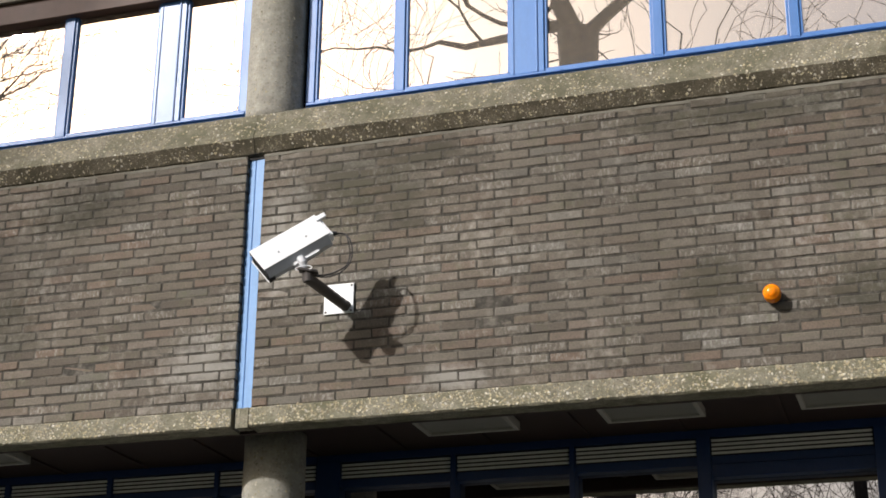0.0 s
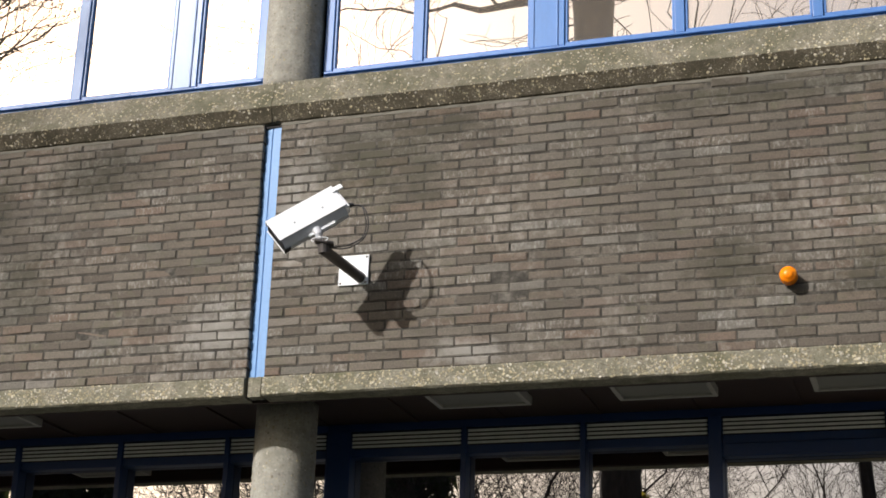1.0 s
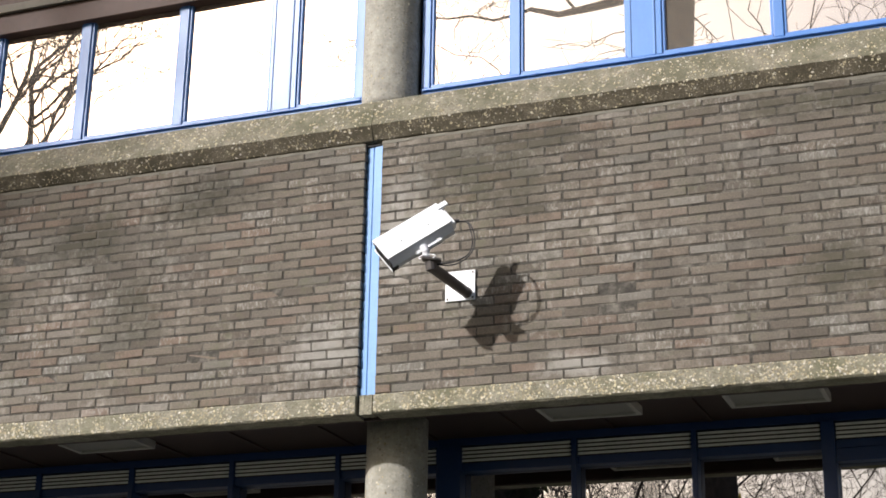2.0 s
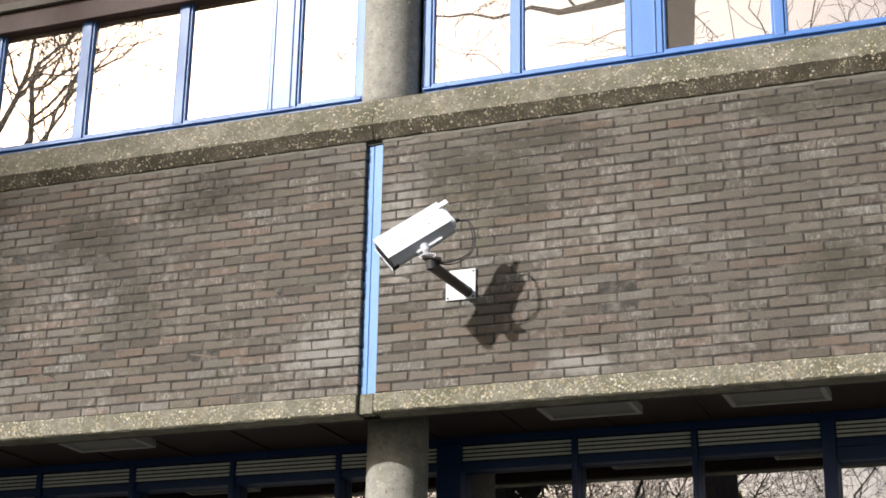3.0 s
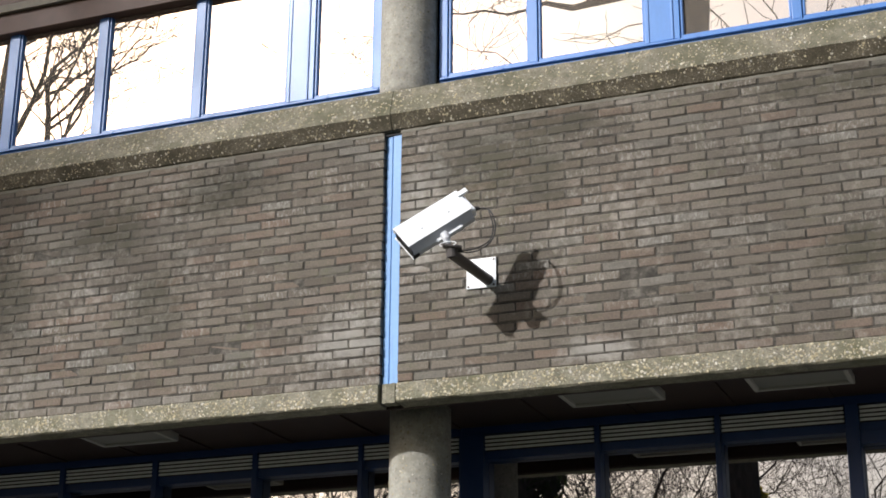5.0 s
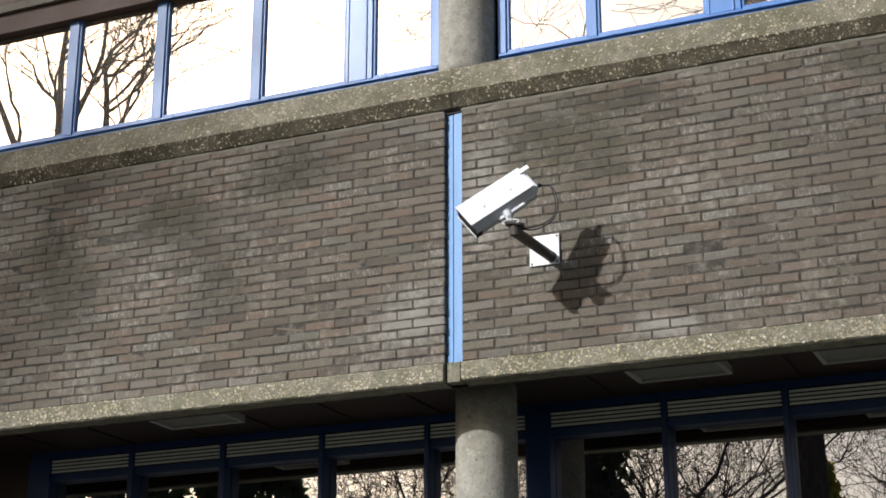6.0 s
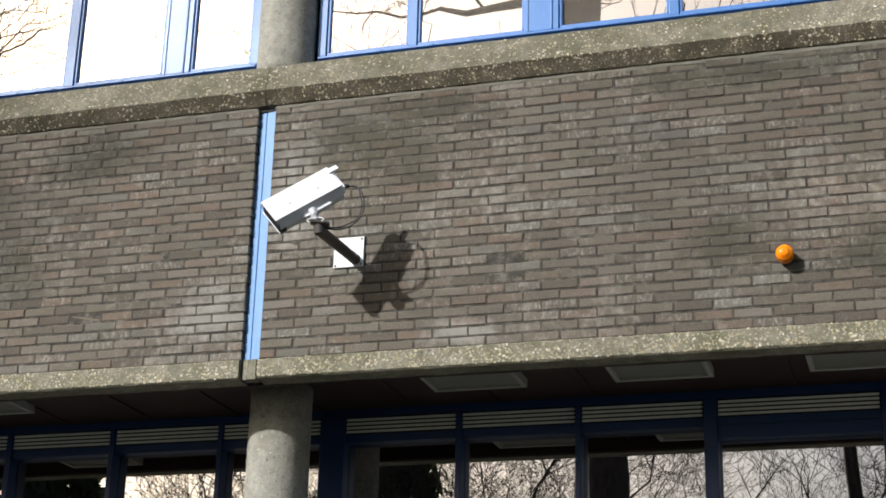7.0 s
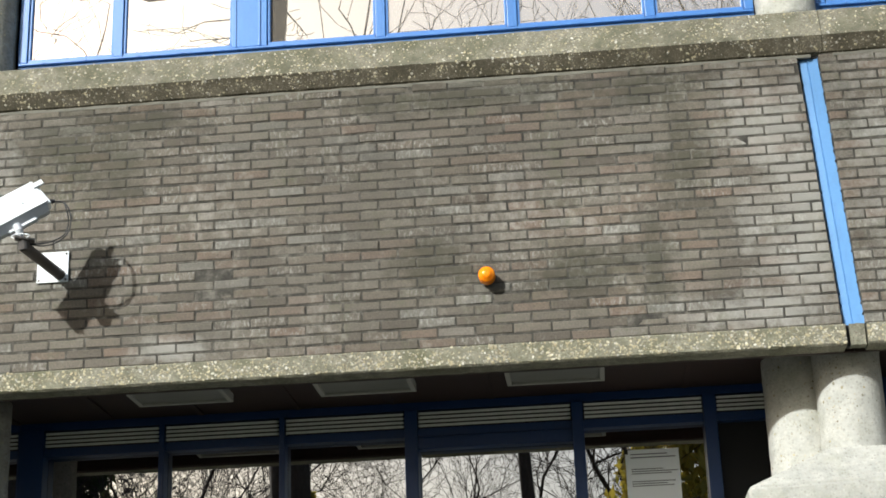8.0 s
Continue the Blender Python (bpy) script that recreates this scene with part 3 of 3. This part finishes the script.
for x in (1.236, 2.373, 3.520):
    soffit_lamp(x, 0.425, "grey-framed rectangular soffit lamp with dull diffuser, unlit")
soffit_lamp(-2.155, 0.40, "grey-framed soffit lamp catching a patch of sun")
soffit_lamp(6.477, 0.425, "grey-framed rectangular soffit lamp with dull diffuser, unlit")
rng = random.Random(5)
for i in range(22):
    x = -5.6 + i * 0.62 + rng.uniform(-0.02, 0.02)
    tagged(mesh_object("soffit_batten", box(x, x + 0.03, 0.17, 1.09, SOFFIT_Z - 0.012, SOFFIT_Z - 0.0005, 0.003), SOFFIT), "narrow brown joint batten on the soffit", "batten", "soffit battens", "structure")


# ---- security camera on its arm ----
def surveillance_camera():
    root = tagged(empty("security_camera", 0.55, 0.0, 4.845), "white box security camera on a dark steel wall arm", "security camera")
    o = Vector(root.location)
    corner = Vector((0.230, -0.61, 4.962)) - o
    l = Vector((0.333, 0.170, 0.262))
    w = Vector((0.149, -0.004, -0.147))
    L, W = l.length, w.length
    lx = l.normalized()
    wx = (w - lx * w.dot(lx)).normalized()
    tx = lx.cross(wx)
    if tx.y < 0:
        tx = -tx
    m = Matrix((lx, wx, tx)).transposed().to_4x4()
    m.translation = corner

    def place(bm):
        bmesh.ops.transform(bm, matrix=m, verts=bm.verts[:])
        bmesh.ops.recalc_face_normals(bm, faces=bm.faces[:])
        return bm
    # folded sunshield: a broad face and two short flanges
    bm = bmesh.new()
    F = W * 0.80
    add_box(bm, 0, L, 0, F, -0.003, 0.003, 0.002)
    add_box(bm, 0.0, L, -0.004, 0.002, 0.0, 0.045, 0.001)
    shield = part("sunshield", place(bm), WHITE, root, "white folded sunshield")
    for u in (0.30, 0.72):
        bm = bmesh.new()
        bmesh.ops.create_icosphere(bm, subdivisions=2, radius=0.006, matrix=Matrix.Translation((L * u, W * 0.5, -0.004)))
        part("screw", place(bm), GREY_METAL, shield)
    # housing with a sloped lower side
    bm = bmesh.new()
    section = [(0.018, 0.005), (F - 0.004, 0.005), (W - 0.004, 0.046), (W - 0.004, 0.080), (0.018, 0.080)]
    front = [bm.verts.new((0.006, a, b)) for a, b in section]
    back = [bm.verts.new((L - 0.012, a, b)) for a, b in section]
    bm.faces.new(front)
    bm.faces.new(back[::-1])
    for i in range(5):
        bm.faces.new((front[i], back[i], back[(i + 1) % 5], front[(i + 1) % 5]))
    bmesh.ops.recalc_face_normals(bm, faces=bm.faces[:])
    bmesh.ops.bevel(bm, geom=bm.edges[:], offset=0.003, segments=1, affect='EDGES')
    part("housing", place(bm), GREY_METAL, root, "grey metal housing")
    part("front_glass", place(box(-0.001, 0.005, 0.020, W - 0.006, 0.008, 0.074, 0.002)), BLACK, root, "dark front window")
    part("front_lip", place(box(-0.004, 0.004, 0.010, W - 0.002, 0.0745, 0.082, 0.001)), WHITE, root, "thin white lip under the front window")
    part("front_rim", place(box(-0.003, 0.042, W - 0.0035, W + 0.001, 0.046, 0.080, 0.001)), BLACK, root)
    bm = bmesh.new()
    for a, b, c, d in ((0.38, 0.76, 0.036, 0.040), (0.38, 0.76, 0.052, 0.055), (0.38, 0.393, 0.0405, 0.0515), (0.747, 0.76, 0.0405, 0.0515)):
        add_box(bm, L * a, L * b, W - 0.012, W + 0.007, c, d, 0.001)
    part("rail", place(bm), WHITE, root, "thin white mounting frame")
    part("side_block", place(box(L * 0.36, L * 0.78, W - 0.011, W + 0.003, 0.0405, 0.078, 0.003)), GREY_METAL, root)
    part("rear_cap", place(box(L - 0.014, L + 0.016, 0.03, W - 0.03, 0.008, 0.074, 0.008)), WHITE, root)
    part("rear_clip", place(box(L - 0.02, L + 0.05, 0.02, 0.052, -0.012, 0.004, 0.003)), WHITE, root, "small white catch")
    part("gland", place(tube([(L + 0.017, W * 0.70, 0.05), (L + 0.030, W * 0.72, 0.05), (L + 0.052, W * 0.76, 0.05)], [0.017, 0.014, 0.010], 10)), RUBBER, root, "black cable gland")
    # pan and tilt bracket
    hinge = Vector((0.535, -0.52, 4.893)) - o
    tip = Vector((0.554, -0.49, 4.825)) - o
    part("tilt_neck", tube([tuple(hinge + Vector((-0.02, 0.01, 0.035))), tuple(hinge), tuple(hinge + Vector((0.004, 0.006, -0.035)))], [0.026, 0.024, 0.020], 14), GREY_METAL, root, "grey cast tilt neck")
    bm = box(-0.052, 0.062, -0.045, 0.045, -0.008, 0.008, 0.004)
    bmesh.ops.transform(bm, matrix=Matrix.Translation(tip + Vector((0.0, 0.0, 0.026))) @ Euler((0.1, 0.12, 0.35)).to_matrix().to_4x4(), verts=bm.verts[:])
    part("pan_plate", bm, DARK_METAL, root)
    part("clamp", tube([tuple(tip + Vector((0, 0, 0.02))), tuple(tip + Vector((0.004, 0.01, -0.035)))], [0.036, 0.034], 14), DARK_METAL, root)
    loop = [tip + Vector((-0.006 + 0.052 * math.sin(a), -0.046, 0.030 + 0.014 * math.cos(a))) for a in [i * math.pi / 8 for i in range(-6, 7)]]
    part("u_bolt", tube([tuple(p) for p in loop], 0.003, 6), WHITE, root, "thin bright bolt")
    base = Vector((0.612, -0.006, 4.790)) - o
    part("arm", tube([tuple(base), tuple(base + Vector((-0.012, -0.04, 0.006))), tuple(tip + Vector((0.01, 0.05, -0.02))), tuple(tip + Vector((0.0, 0.0, -0.012)))], [0.034, 0.033, 0.033, 0.036], 18), DARK_METAL, root, "dark weathered steel arm")
    part("wall_plate", box(0.468 - o.x, 0.660 - o.x, -0.014, -0.001, 4.745 - o.z, 4.936 - o.z, 0.003), WHITE, root, "square white wall plate")
    for sx, sz in ((0.482, 4.759), (0.646, 4.759), (0.482, 4.922), (0.646, 4.922)):
        bm = bmesh.new()
        bmesh.ops.create_icosphere(bm, subdivisions=2, radius=0.0075, matrix=Matrix.Translation((sx - o.x, -0.015, sz - o.z)) @ Matrix.Diagonal((1, 0.6, 1, 1)))
        part("bolt", bm, DARK_METAL, root)
    # two sagging leads
    rear = m @ Vector((L + 0.045, W * 0.76, 0.05))
    for off in (0.0, 0.014):
        ctrl = [rear, rear + Vector((0.05, 0.01, -0.005)), Vector((0.778 - off, -0.40, 5.056)) - o, Vector((0.795 - off, -0.40, 4.976)) - o, Vector((0.778 - off, -0.41, 4.896)) - o,
                Vector((0.716 - off, -0.42, 4.843 + off)) - o, Vector((0.642, -0.43, 4.826 + off)) - o, tip + Vector((0.03, 0.0, -0.005))]
        pts = []
        for i in range(len(ctrl) - 1):
            p0, p1, p2, p3 = ctrl[max(i - 1, 0)], ctrl[i], ctrl[i + 1], ctrl[min(i + 2, len(ctrl) - 1)]
            for s in range(6):
                t = s / 6
                pts.append(tuple(0.5 * ((2 * p1) + (p2 - p0) * t + (2 * p0 - 5 * p1 + 4 * p2 - p3) * t * t + (3 * p1 - p0 - 3 * p2 + p3) * t ** 3)))
        part("lead", tube(pts, 0.0042, 6), RUBBER, root, "black sagging lead")


surveillance_camera()


# ---- amber beacon ----
def beacon():
    root = tagged(empty("beacon_light", 3.170, 0.0, 4.602), "round amber warning beacon fixed to the brick wall", "beacon light")
    turn = Matrix.Rotation(radians(90), 4, 'X')

    def put(prof):
        bm = lathe([(r * 0.88, z * 0.95) for r, z in prof], 36)
        bmesh.ops.transform(bm, matrix=turn, verts=bm.verts[:])
        bmesh.ops.recalc_face_normals(bm, faces=bm.faces[:])
        return bm
    part("base", put([(0.050, 0.001), (0.052, 0.018), (0.046, 0.028)]), DARK_METAL, root, "dark base ring")
    prof = [(0.054, 0.029), (0.056, 0.036)]
    for i in range(5):
        z = 0.040 + i * 0.009
        prof += [(0.0555, z), (0.0540, z + 0.004), (0.0555, z + 0.008)]
    prof += [(0.052, 0.090), (0.044, 0.098), (0.034, 0.101), (0.033, 0.104), (0.018, 0.108), (0.004, 0.109)]
    part("lens", put(prof), AMBER, root, "ribbed amber lens", True)


beacon()


# ---- notice taped inside the door glass ----
def notice():
    root = tagged(empty("notice", 4.085, 1.188, 3.565), "white printed notice taped to the door glass", "notice")
    part("sheet", box(-0.168, 0.168, 0.0, 0.003, -0.24, 0.232, 0.0), PAPER, root)
    part("clip", box(-0.175, -0.150, -0.003, -0.0005, 0.205, 0.242, 0.001), BLACK, root, "small black clip")
    z = 0.205
    for wdt, h, gap in ((0.23, 0.006, 0.020), (0.28, 0.007, 0.075), (0.20, 0.005, 0.014), (0.29, 0.005, 0.014), (0.25, 0.005, 0.05), (0.27, 0.005, 0.014), (0.22, 0.005, 0.014), (0.26, 0.005, 0.05)):
        part("print_line", box(-0.135, -0.135 + wdt, -0.002, -0.0005, z - h, z, 0.0), INK, root)
        z -= gap


notice()


# ---- trees across the street, seen in the glass and by their shade ----
def grow(rng, start, direction, length, radius, level, limbs, twigs, spread, sides, counts=(6, 7, 7, 5)):
    """One branch with its side branches."""
    n = 8 if level == 0 else (7 if level < 3 else 5)
    pts, radii = [start.copy()], [radius]
    d = direction.normalized()
    p = start.copy()
    taper = 0.55 if level == 0 else 0.3
    for i in range(n):
        d = (d + Vector((rng.gauss(0, 1), rng.gauss(0, 1), rng.gauss(0, 0.7))) * (0.012 if level == 0 else 0.30) + Vector((0, 0, 0.05 if level else 0.0))).normalized()
        p = p + d * (length / n)
        pts.append(p.copy())
        radii.append(max(radius * (1 - (1 - taper) * (i + 1) / n), 0.006))
    tube_into(limbs if level < 2 else twigs, pts, radii, max(3, sides - 2 * level), cap=False)
    if level >= 4:
        return
    count = counts[level]
    for i in range(count):
        f = rng.uniform(0.82 if level == 0 else 0.2, 1.0) if i else 1.0
        j = min(int(f * n), n - 1)
        base = pts[j].lerp(pts[j + 1], f * n - j) if f < 1 else pts[-1]
        side = Vector((rng.gauss(0, 1), rng.gauss(0, 1), rng.uniform(-0.3, 0.6))).normalized()
        nd = (d * (1.0 if i else 1.6) + side * spread).normalized()
        grow(rng, base, nd, length * rng.uniform(0.45, 0.7) * (1.15 if level == 0 else 1), radii[j] * rng.uniform(0.42, 0.62) * (0.7 if level == 0 and i else 1.0), level + 1, limbs, twigs, spread, sides, counts)


def bare_tree(x, y, height, radius, seed, spread=0.95, bole=0.5, counts=(6, 7, 7, 5)):
    rng = random.Random(seed)
    root = tagged(empty("bare_tree", x, y, 0.0), "tall bare winter tree with fine dark twigs", "tree", "trees across the street")
    limbs, twigs = bmesh.new(), bmesh.new()
    grow(rng, Vector((0, 0, -0.1)), Vector((rng.uniform(-0.02, 0.02), rng.uniform(-0.02, 0.02), 1)), height * bole, radius, 0, limbs, twigs, spread, 10, counts)
    part("trunk", limbs, BARK, root, "", True)
    part("crown", twigs, BARK, root, "bare twigs")
    return root


def forked_tree(x, y, fork, radius, seed, limbs_out):
    """A tall bole that forks into a few heavy limbs; limbs_out: heading, length and thickness of each."""
    rng = random.Random(seed)
    root = tagged(empty("bare_tree", x, y, 0.0), "old bare tree with a thick bole and heavy forked limbs", "tree", "trees across the street")
    limbs, twigs = bmesh.new(), bmesh.new()
    pts, radii = [], []
    for i in range(15):
        f = i / 14
        pts.append((0.10 * math.sin(2.1 * f + seed), 0.08 * math.sin(3.0 * f), -0.1 + (fork + 0.1) * f))
        radii.append(radius * (1.45 - 0.5 * min(1.0, f * 1.3)) * (1.0 + (0.28 * max(0.0, f - 0.9) / 0.1)))
    tube_into(limbs, pts, radii, 16)
    top = Vector(pts[-1])
    for heading, length, thick in limbs_out:
        grow(rng, top - Vector((0, 0, 0.12)), Vector(heading), length, thick, 1, limbs, twigs, 0.85, 12, (6, 8, 7, 5))
    part("trunk", limbs, BARK, root, "", True)
    part("crown", twigs, BARK, root, "bare twigs")
    return root


def leafy_tree(x, y, height, width, seed, leaf, label, clump=0.16):
    rng = random.Random(seed)
    root = tagged(empty("leafy_tree", x, y, 0.0), label, "tree", "trees across the street")
    limbs = bmesh.new()
    grow(rng, Vector((0, 0, -0.1)), Vector((0, 0, 1)), height * 0.6, 0.16, 1, limbs, limbs, 0.8, 9)
    part("trunk", limbs, BARK, root)
    verts, faces = [], []
    for _ in range(5200):
        u = rng.random() ** 0.8
        a = rng.uniform(0, 2 * math.pi)
        lump = 0.75 + 0.3 * math.sin(3 * a + 7 * u + seed) + 0.15 * math.sin(11 * u + 5 * a)
        r = width * (math.sin(math.pi * (0.12 + 0.85 * u)) ** 0.8) * lump * rng.uniform(0.55, 1.0)
        c = Vector((r * math.cos(a), r * math.sin(a), height * (0.08 + 0.92 * u)))
        q = Euler((rng.uniform(0, 6.3), rng.uniform(0, 6.3), rng.uniform(0, 6.3)))
        s = clump * rng.uniform(0.6, 1.5)
        k = len(verts)
        for v in ((-s, 0, 0), (0, s * 0.45, s * 0.1), (s, 0, 0), (0, -s * 0.45, s * 0.1)):
            w = Vector(v)
            w.rotate(q)
            verts.append(tuple(c + w))
        faces.append((k, k + 1, k + 2, k + 3))
    me = bpy.data.meshes.new("crown")
    me.from_pydata(verts, [], faces)
    me.materials.append(leaf)
    crown = new("crown", me)
    crown.parent = root
    return root


forked_tree(-0.70, -12.3, 13.65, 0.27, 3, (((-0.35, 0.3, 1.0), 4.5, 0.17), ((0.95, -0.1, 0.80), 5.0, 0.11), ((0.05, -0.4, 1.0), 4.5, 0.14)))
forked_tree(-14.3, -14.0, 12.3, 0.17, 8, (((-0.9, 0.1, 0.75), 5.0, 0.085), ((0.8, 0.2, 0.8), 5.0, 0.09), ((0.1, -0.5, 1.0), 4.5, 0.10), ((-0.25, 0.5, 1.0), 4.5, 0.09), ((0.75, -0.5, 0.45), 4.0, 0.06), ((-0.75, -0.4, 0.4), 4.0, 0.06)))
bare_tree(2.9, -14.5, 20.0, 0.17, 31, 0.9, 0.42, (5, 5, 5, 3))
bare_tree(7.6, -17.5, 21.0, 0.20, 33, 0.9, 0.45, (5, 5, 5, 3))
bare_tree(-8.2, -20.5, 22.5, 0.15, 44, 0.9, 0.5, (4, 5, 4, 2))
bare_tree(-6.2, -25.0, 15.5, 0.24, 51, 0.95, 0.42, (8, 7, 6, 5))
bare_tree(-12.2, -24.0, 15.0, 0.22, 52, 0.95, 0.42, (8, 7, 6, 5))
second = bare_tree(5.0, -32.0, 19.0, 0.30, 12, 0.85)
third = bare_tree(-9.0, -38.0, 18.0, 0.28, 21, 0.8)
rng = random.Random(9)
for i, x in enumerate((-44, -37, -30, -24, -18, -12, -3, 1.5, 12, 19, 27, 36, 45)):
    s = rng.uniform(0.85, 1.2)
    copy_thing((second, third)[i % 2], pose(x + rng.uniform(-1, 1), -36 - rng.uniform(0, 16), 0, 0, 0, rng.uniform(0, 360)) @ Matrix.Diagonal((s, s, s, 1)))
for x, y, h, w, sd in ((-30, -27, 14, 3.0, 1), (-24.5, -29, 13.5, 3.0, 2), (-19.6, -28, 13, 2.6, 5), (-9.6, -28, 12.5, 1.5, 3)):
    leafy_tree(x, y, h, w, sd, LEAF_DARK, "dark ivy-clad evergreen tree", 0.26)
leafy_tree(-3.4, -27, 9.3, 1.7, 6, LEAF_GOLD, "yellow-green leafy tree in low sun", 0.14)
leafy_tree(5.2, -19, 10.0, 1.5, 7, LEAF_GOLD, "yellow-green leafy tree in low sun", 0.14)

# ---- brick panels: joints recessed, each brick a piece ----
def brick_mesh(name, width, seed):
    rng = random.Random(seed)
    bm = box(0.0, width, 0.0, 0.06, 0.0, 0.0515)
    bmesh.ops.bevel(bm, geom=[e for e in bm.edges if min(v.co.y for v in e.verts) < 0.01 and max(v.co.y for v in e.verts) < 0.01], offset=0.0048, segments=1, affect='EDGES')
    for v in bm.verts:
        v.co += Vector((rng.uniform(-0.0024, 0.0024), rng.uniform(-0.0014, 0.0014) if v.co.y < 0.01 else 0.0, rng.uniform(-0.0022, 0.0022)))
    bm.normal_update()
    me = bpy.data.meshes.new(name)
    bm.to_mesh(me)
    bm.free()
    me.materials.append(BRICK)
    return me


WHOLE = [brick_mesh("brick", 0.2105, 100 + i) for i in range(7)]
HALF = [brick_mesh("half_brick", 0.1005, 120 + i) for i in range(4)]


def brick_panel(k, near):
    """near: the stretch of x and z whose bricks are pieces of their own."""
    xa = PANEL0 + k * BAY
    bm = box(xa, xa + PANEL_W - 0.008, 0.0040, 0.40, Z0 - 0.002, ZTOP)
    for v in bm.verts:
        if v.co.z > Z0 + 0.1 and ((k == 0 and v.co.x > xa + 1) or (k == 1 and v.co.x < xa + 1)):
            v.co.x += LEAN
    wall = mesh_object("brick_wall", bm, MORTAR)
    tagged(wall, "weathered brown-grey brick wall in running bond", "brick wall", "brick panels", "structure")
    rng = random.Random(200 + k)
    part("mortar_fillet", prism([(-0.0015, ZTOP - 0.020), (-0.004, ZTOP - 0.002), (0.02, ZTOP - 0.002), (0.02, ZTOP - 0.022)], xa, xa + PANEL_W - 0.01, 90, 0.0025, rng), FILLET, wall, "smeared pale mortar under the sill")
    rest = []
    for row in range(ROWS):
        z = Z0 + row * COURSE + 0.005
        lean = LEAN * (row + 0.5) / ROWS
        x = xa + (lean if k == 1 else 0.0)
        stop = xa + PANEL_W - 0.008 + (lean if k == 0 else 0.0)
        first_half = row % 2 == 0
        widths = ([0.5] + [1.0] * 23) if first_half else ([1.0] * 23 + [0.5])
        for wd in widths:
            me = rng.choice(HALF if wd < 1 else WHOLE)
            m = pose(x + rng.uniform(-0.0015, 0.0015), rng.gauss(0, 0.0014), z + rng.uniform(-0.0012, 0.0012), 0, rng.gauss(0, 0.25), rng.gauss(0, 0.25))
            mid = x + wd * 0.11
            if k == 0 and x + wd * STEP > stop:
                if stop - x < 0.02:
                    break
                m = m @ Matrix.Diagonal(((stop - x) / (wd * STEP - 0.0095), 1, 1, 1))
            if near[0] < mid < near[1] and near[2] < z < near[3]:
                share("brick", me, wall, m)
            else:
                rest.append((me, m))
            x += wd * STEP
    verts, faces = [], []
    for me, m in rest:
        base = len(verts)
        verts += [tuple(m @ v.co) for v in me.vertices]
        faces += [tuple(base + i for i in p.vertices) for p in me.polygons]
    me = bpy.data.meshes.new("far_bricks")
    me.from_pydata(verts, [], faces)
    me.materials.append(BRICK)
    ob = new("far_bricks", me)
    ob.parent = wall
    ob["kind"] = "stuff"


brick_panel(-2, (0, 0, 0, 0))
brick_panel(-1, (-2.75, -0.1, 4.19, 5.6))
brick_panel(0, (1.2, 4.0, 4.19, 5.6))
brick_panel(1, (5.2, 6.6, 4.19, 5.9))
brick_panel(2, (0, 0, 0, 0))
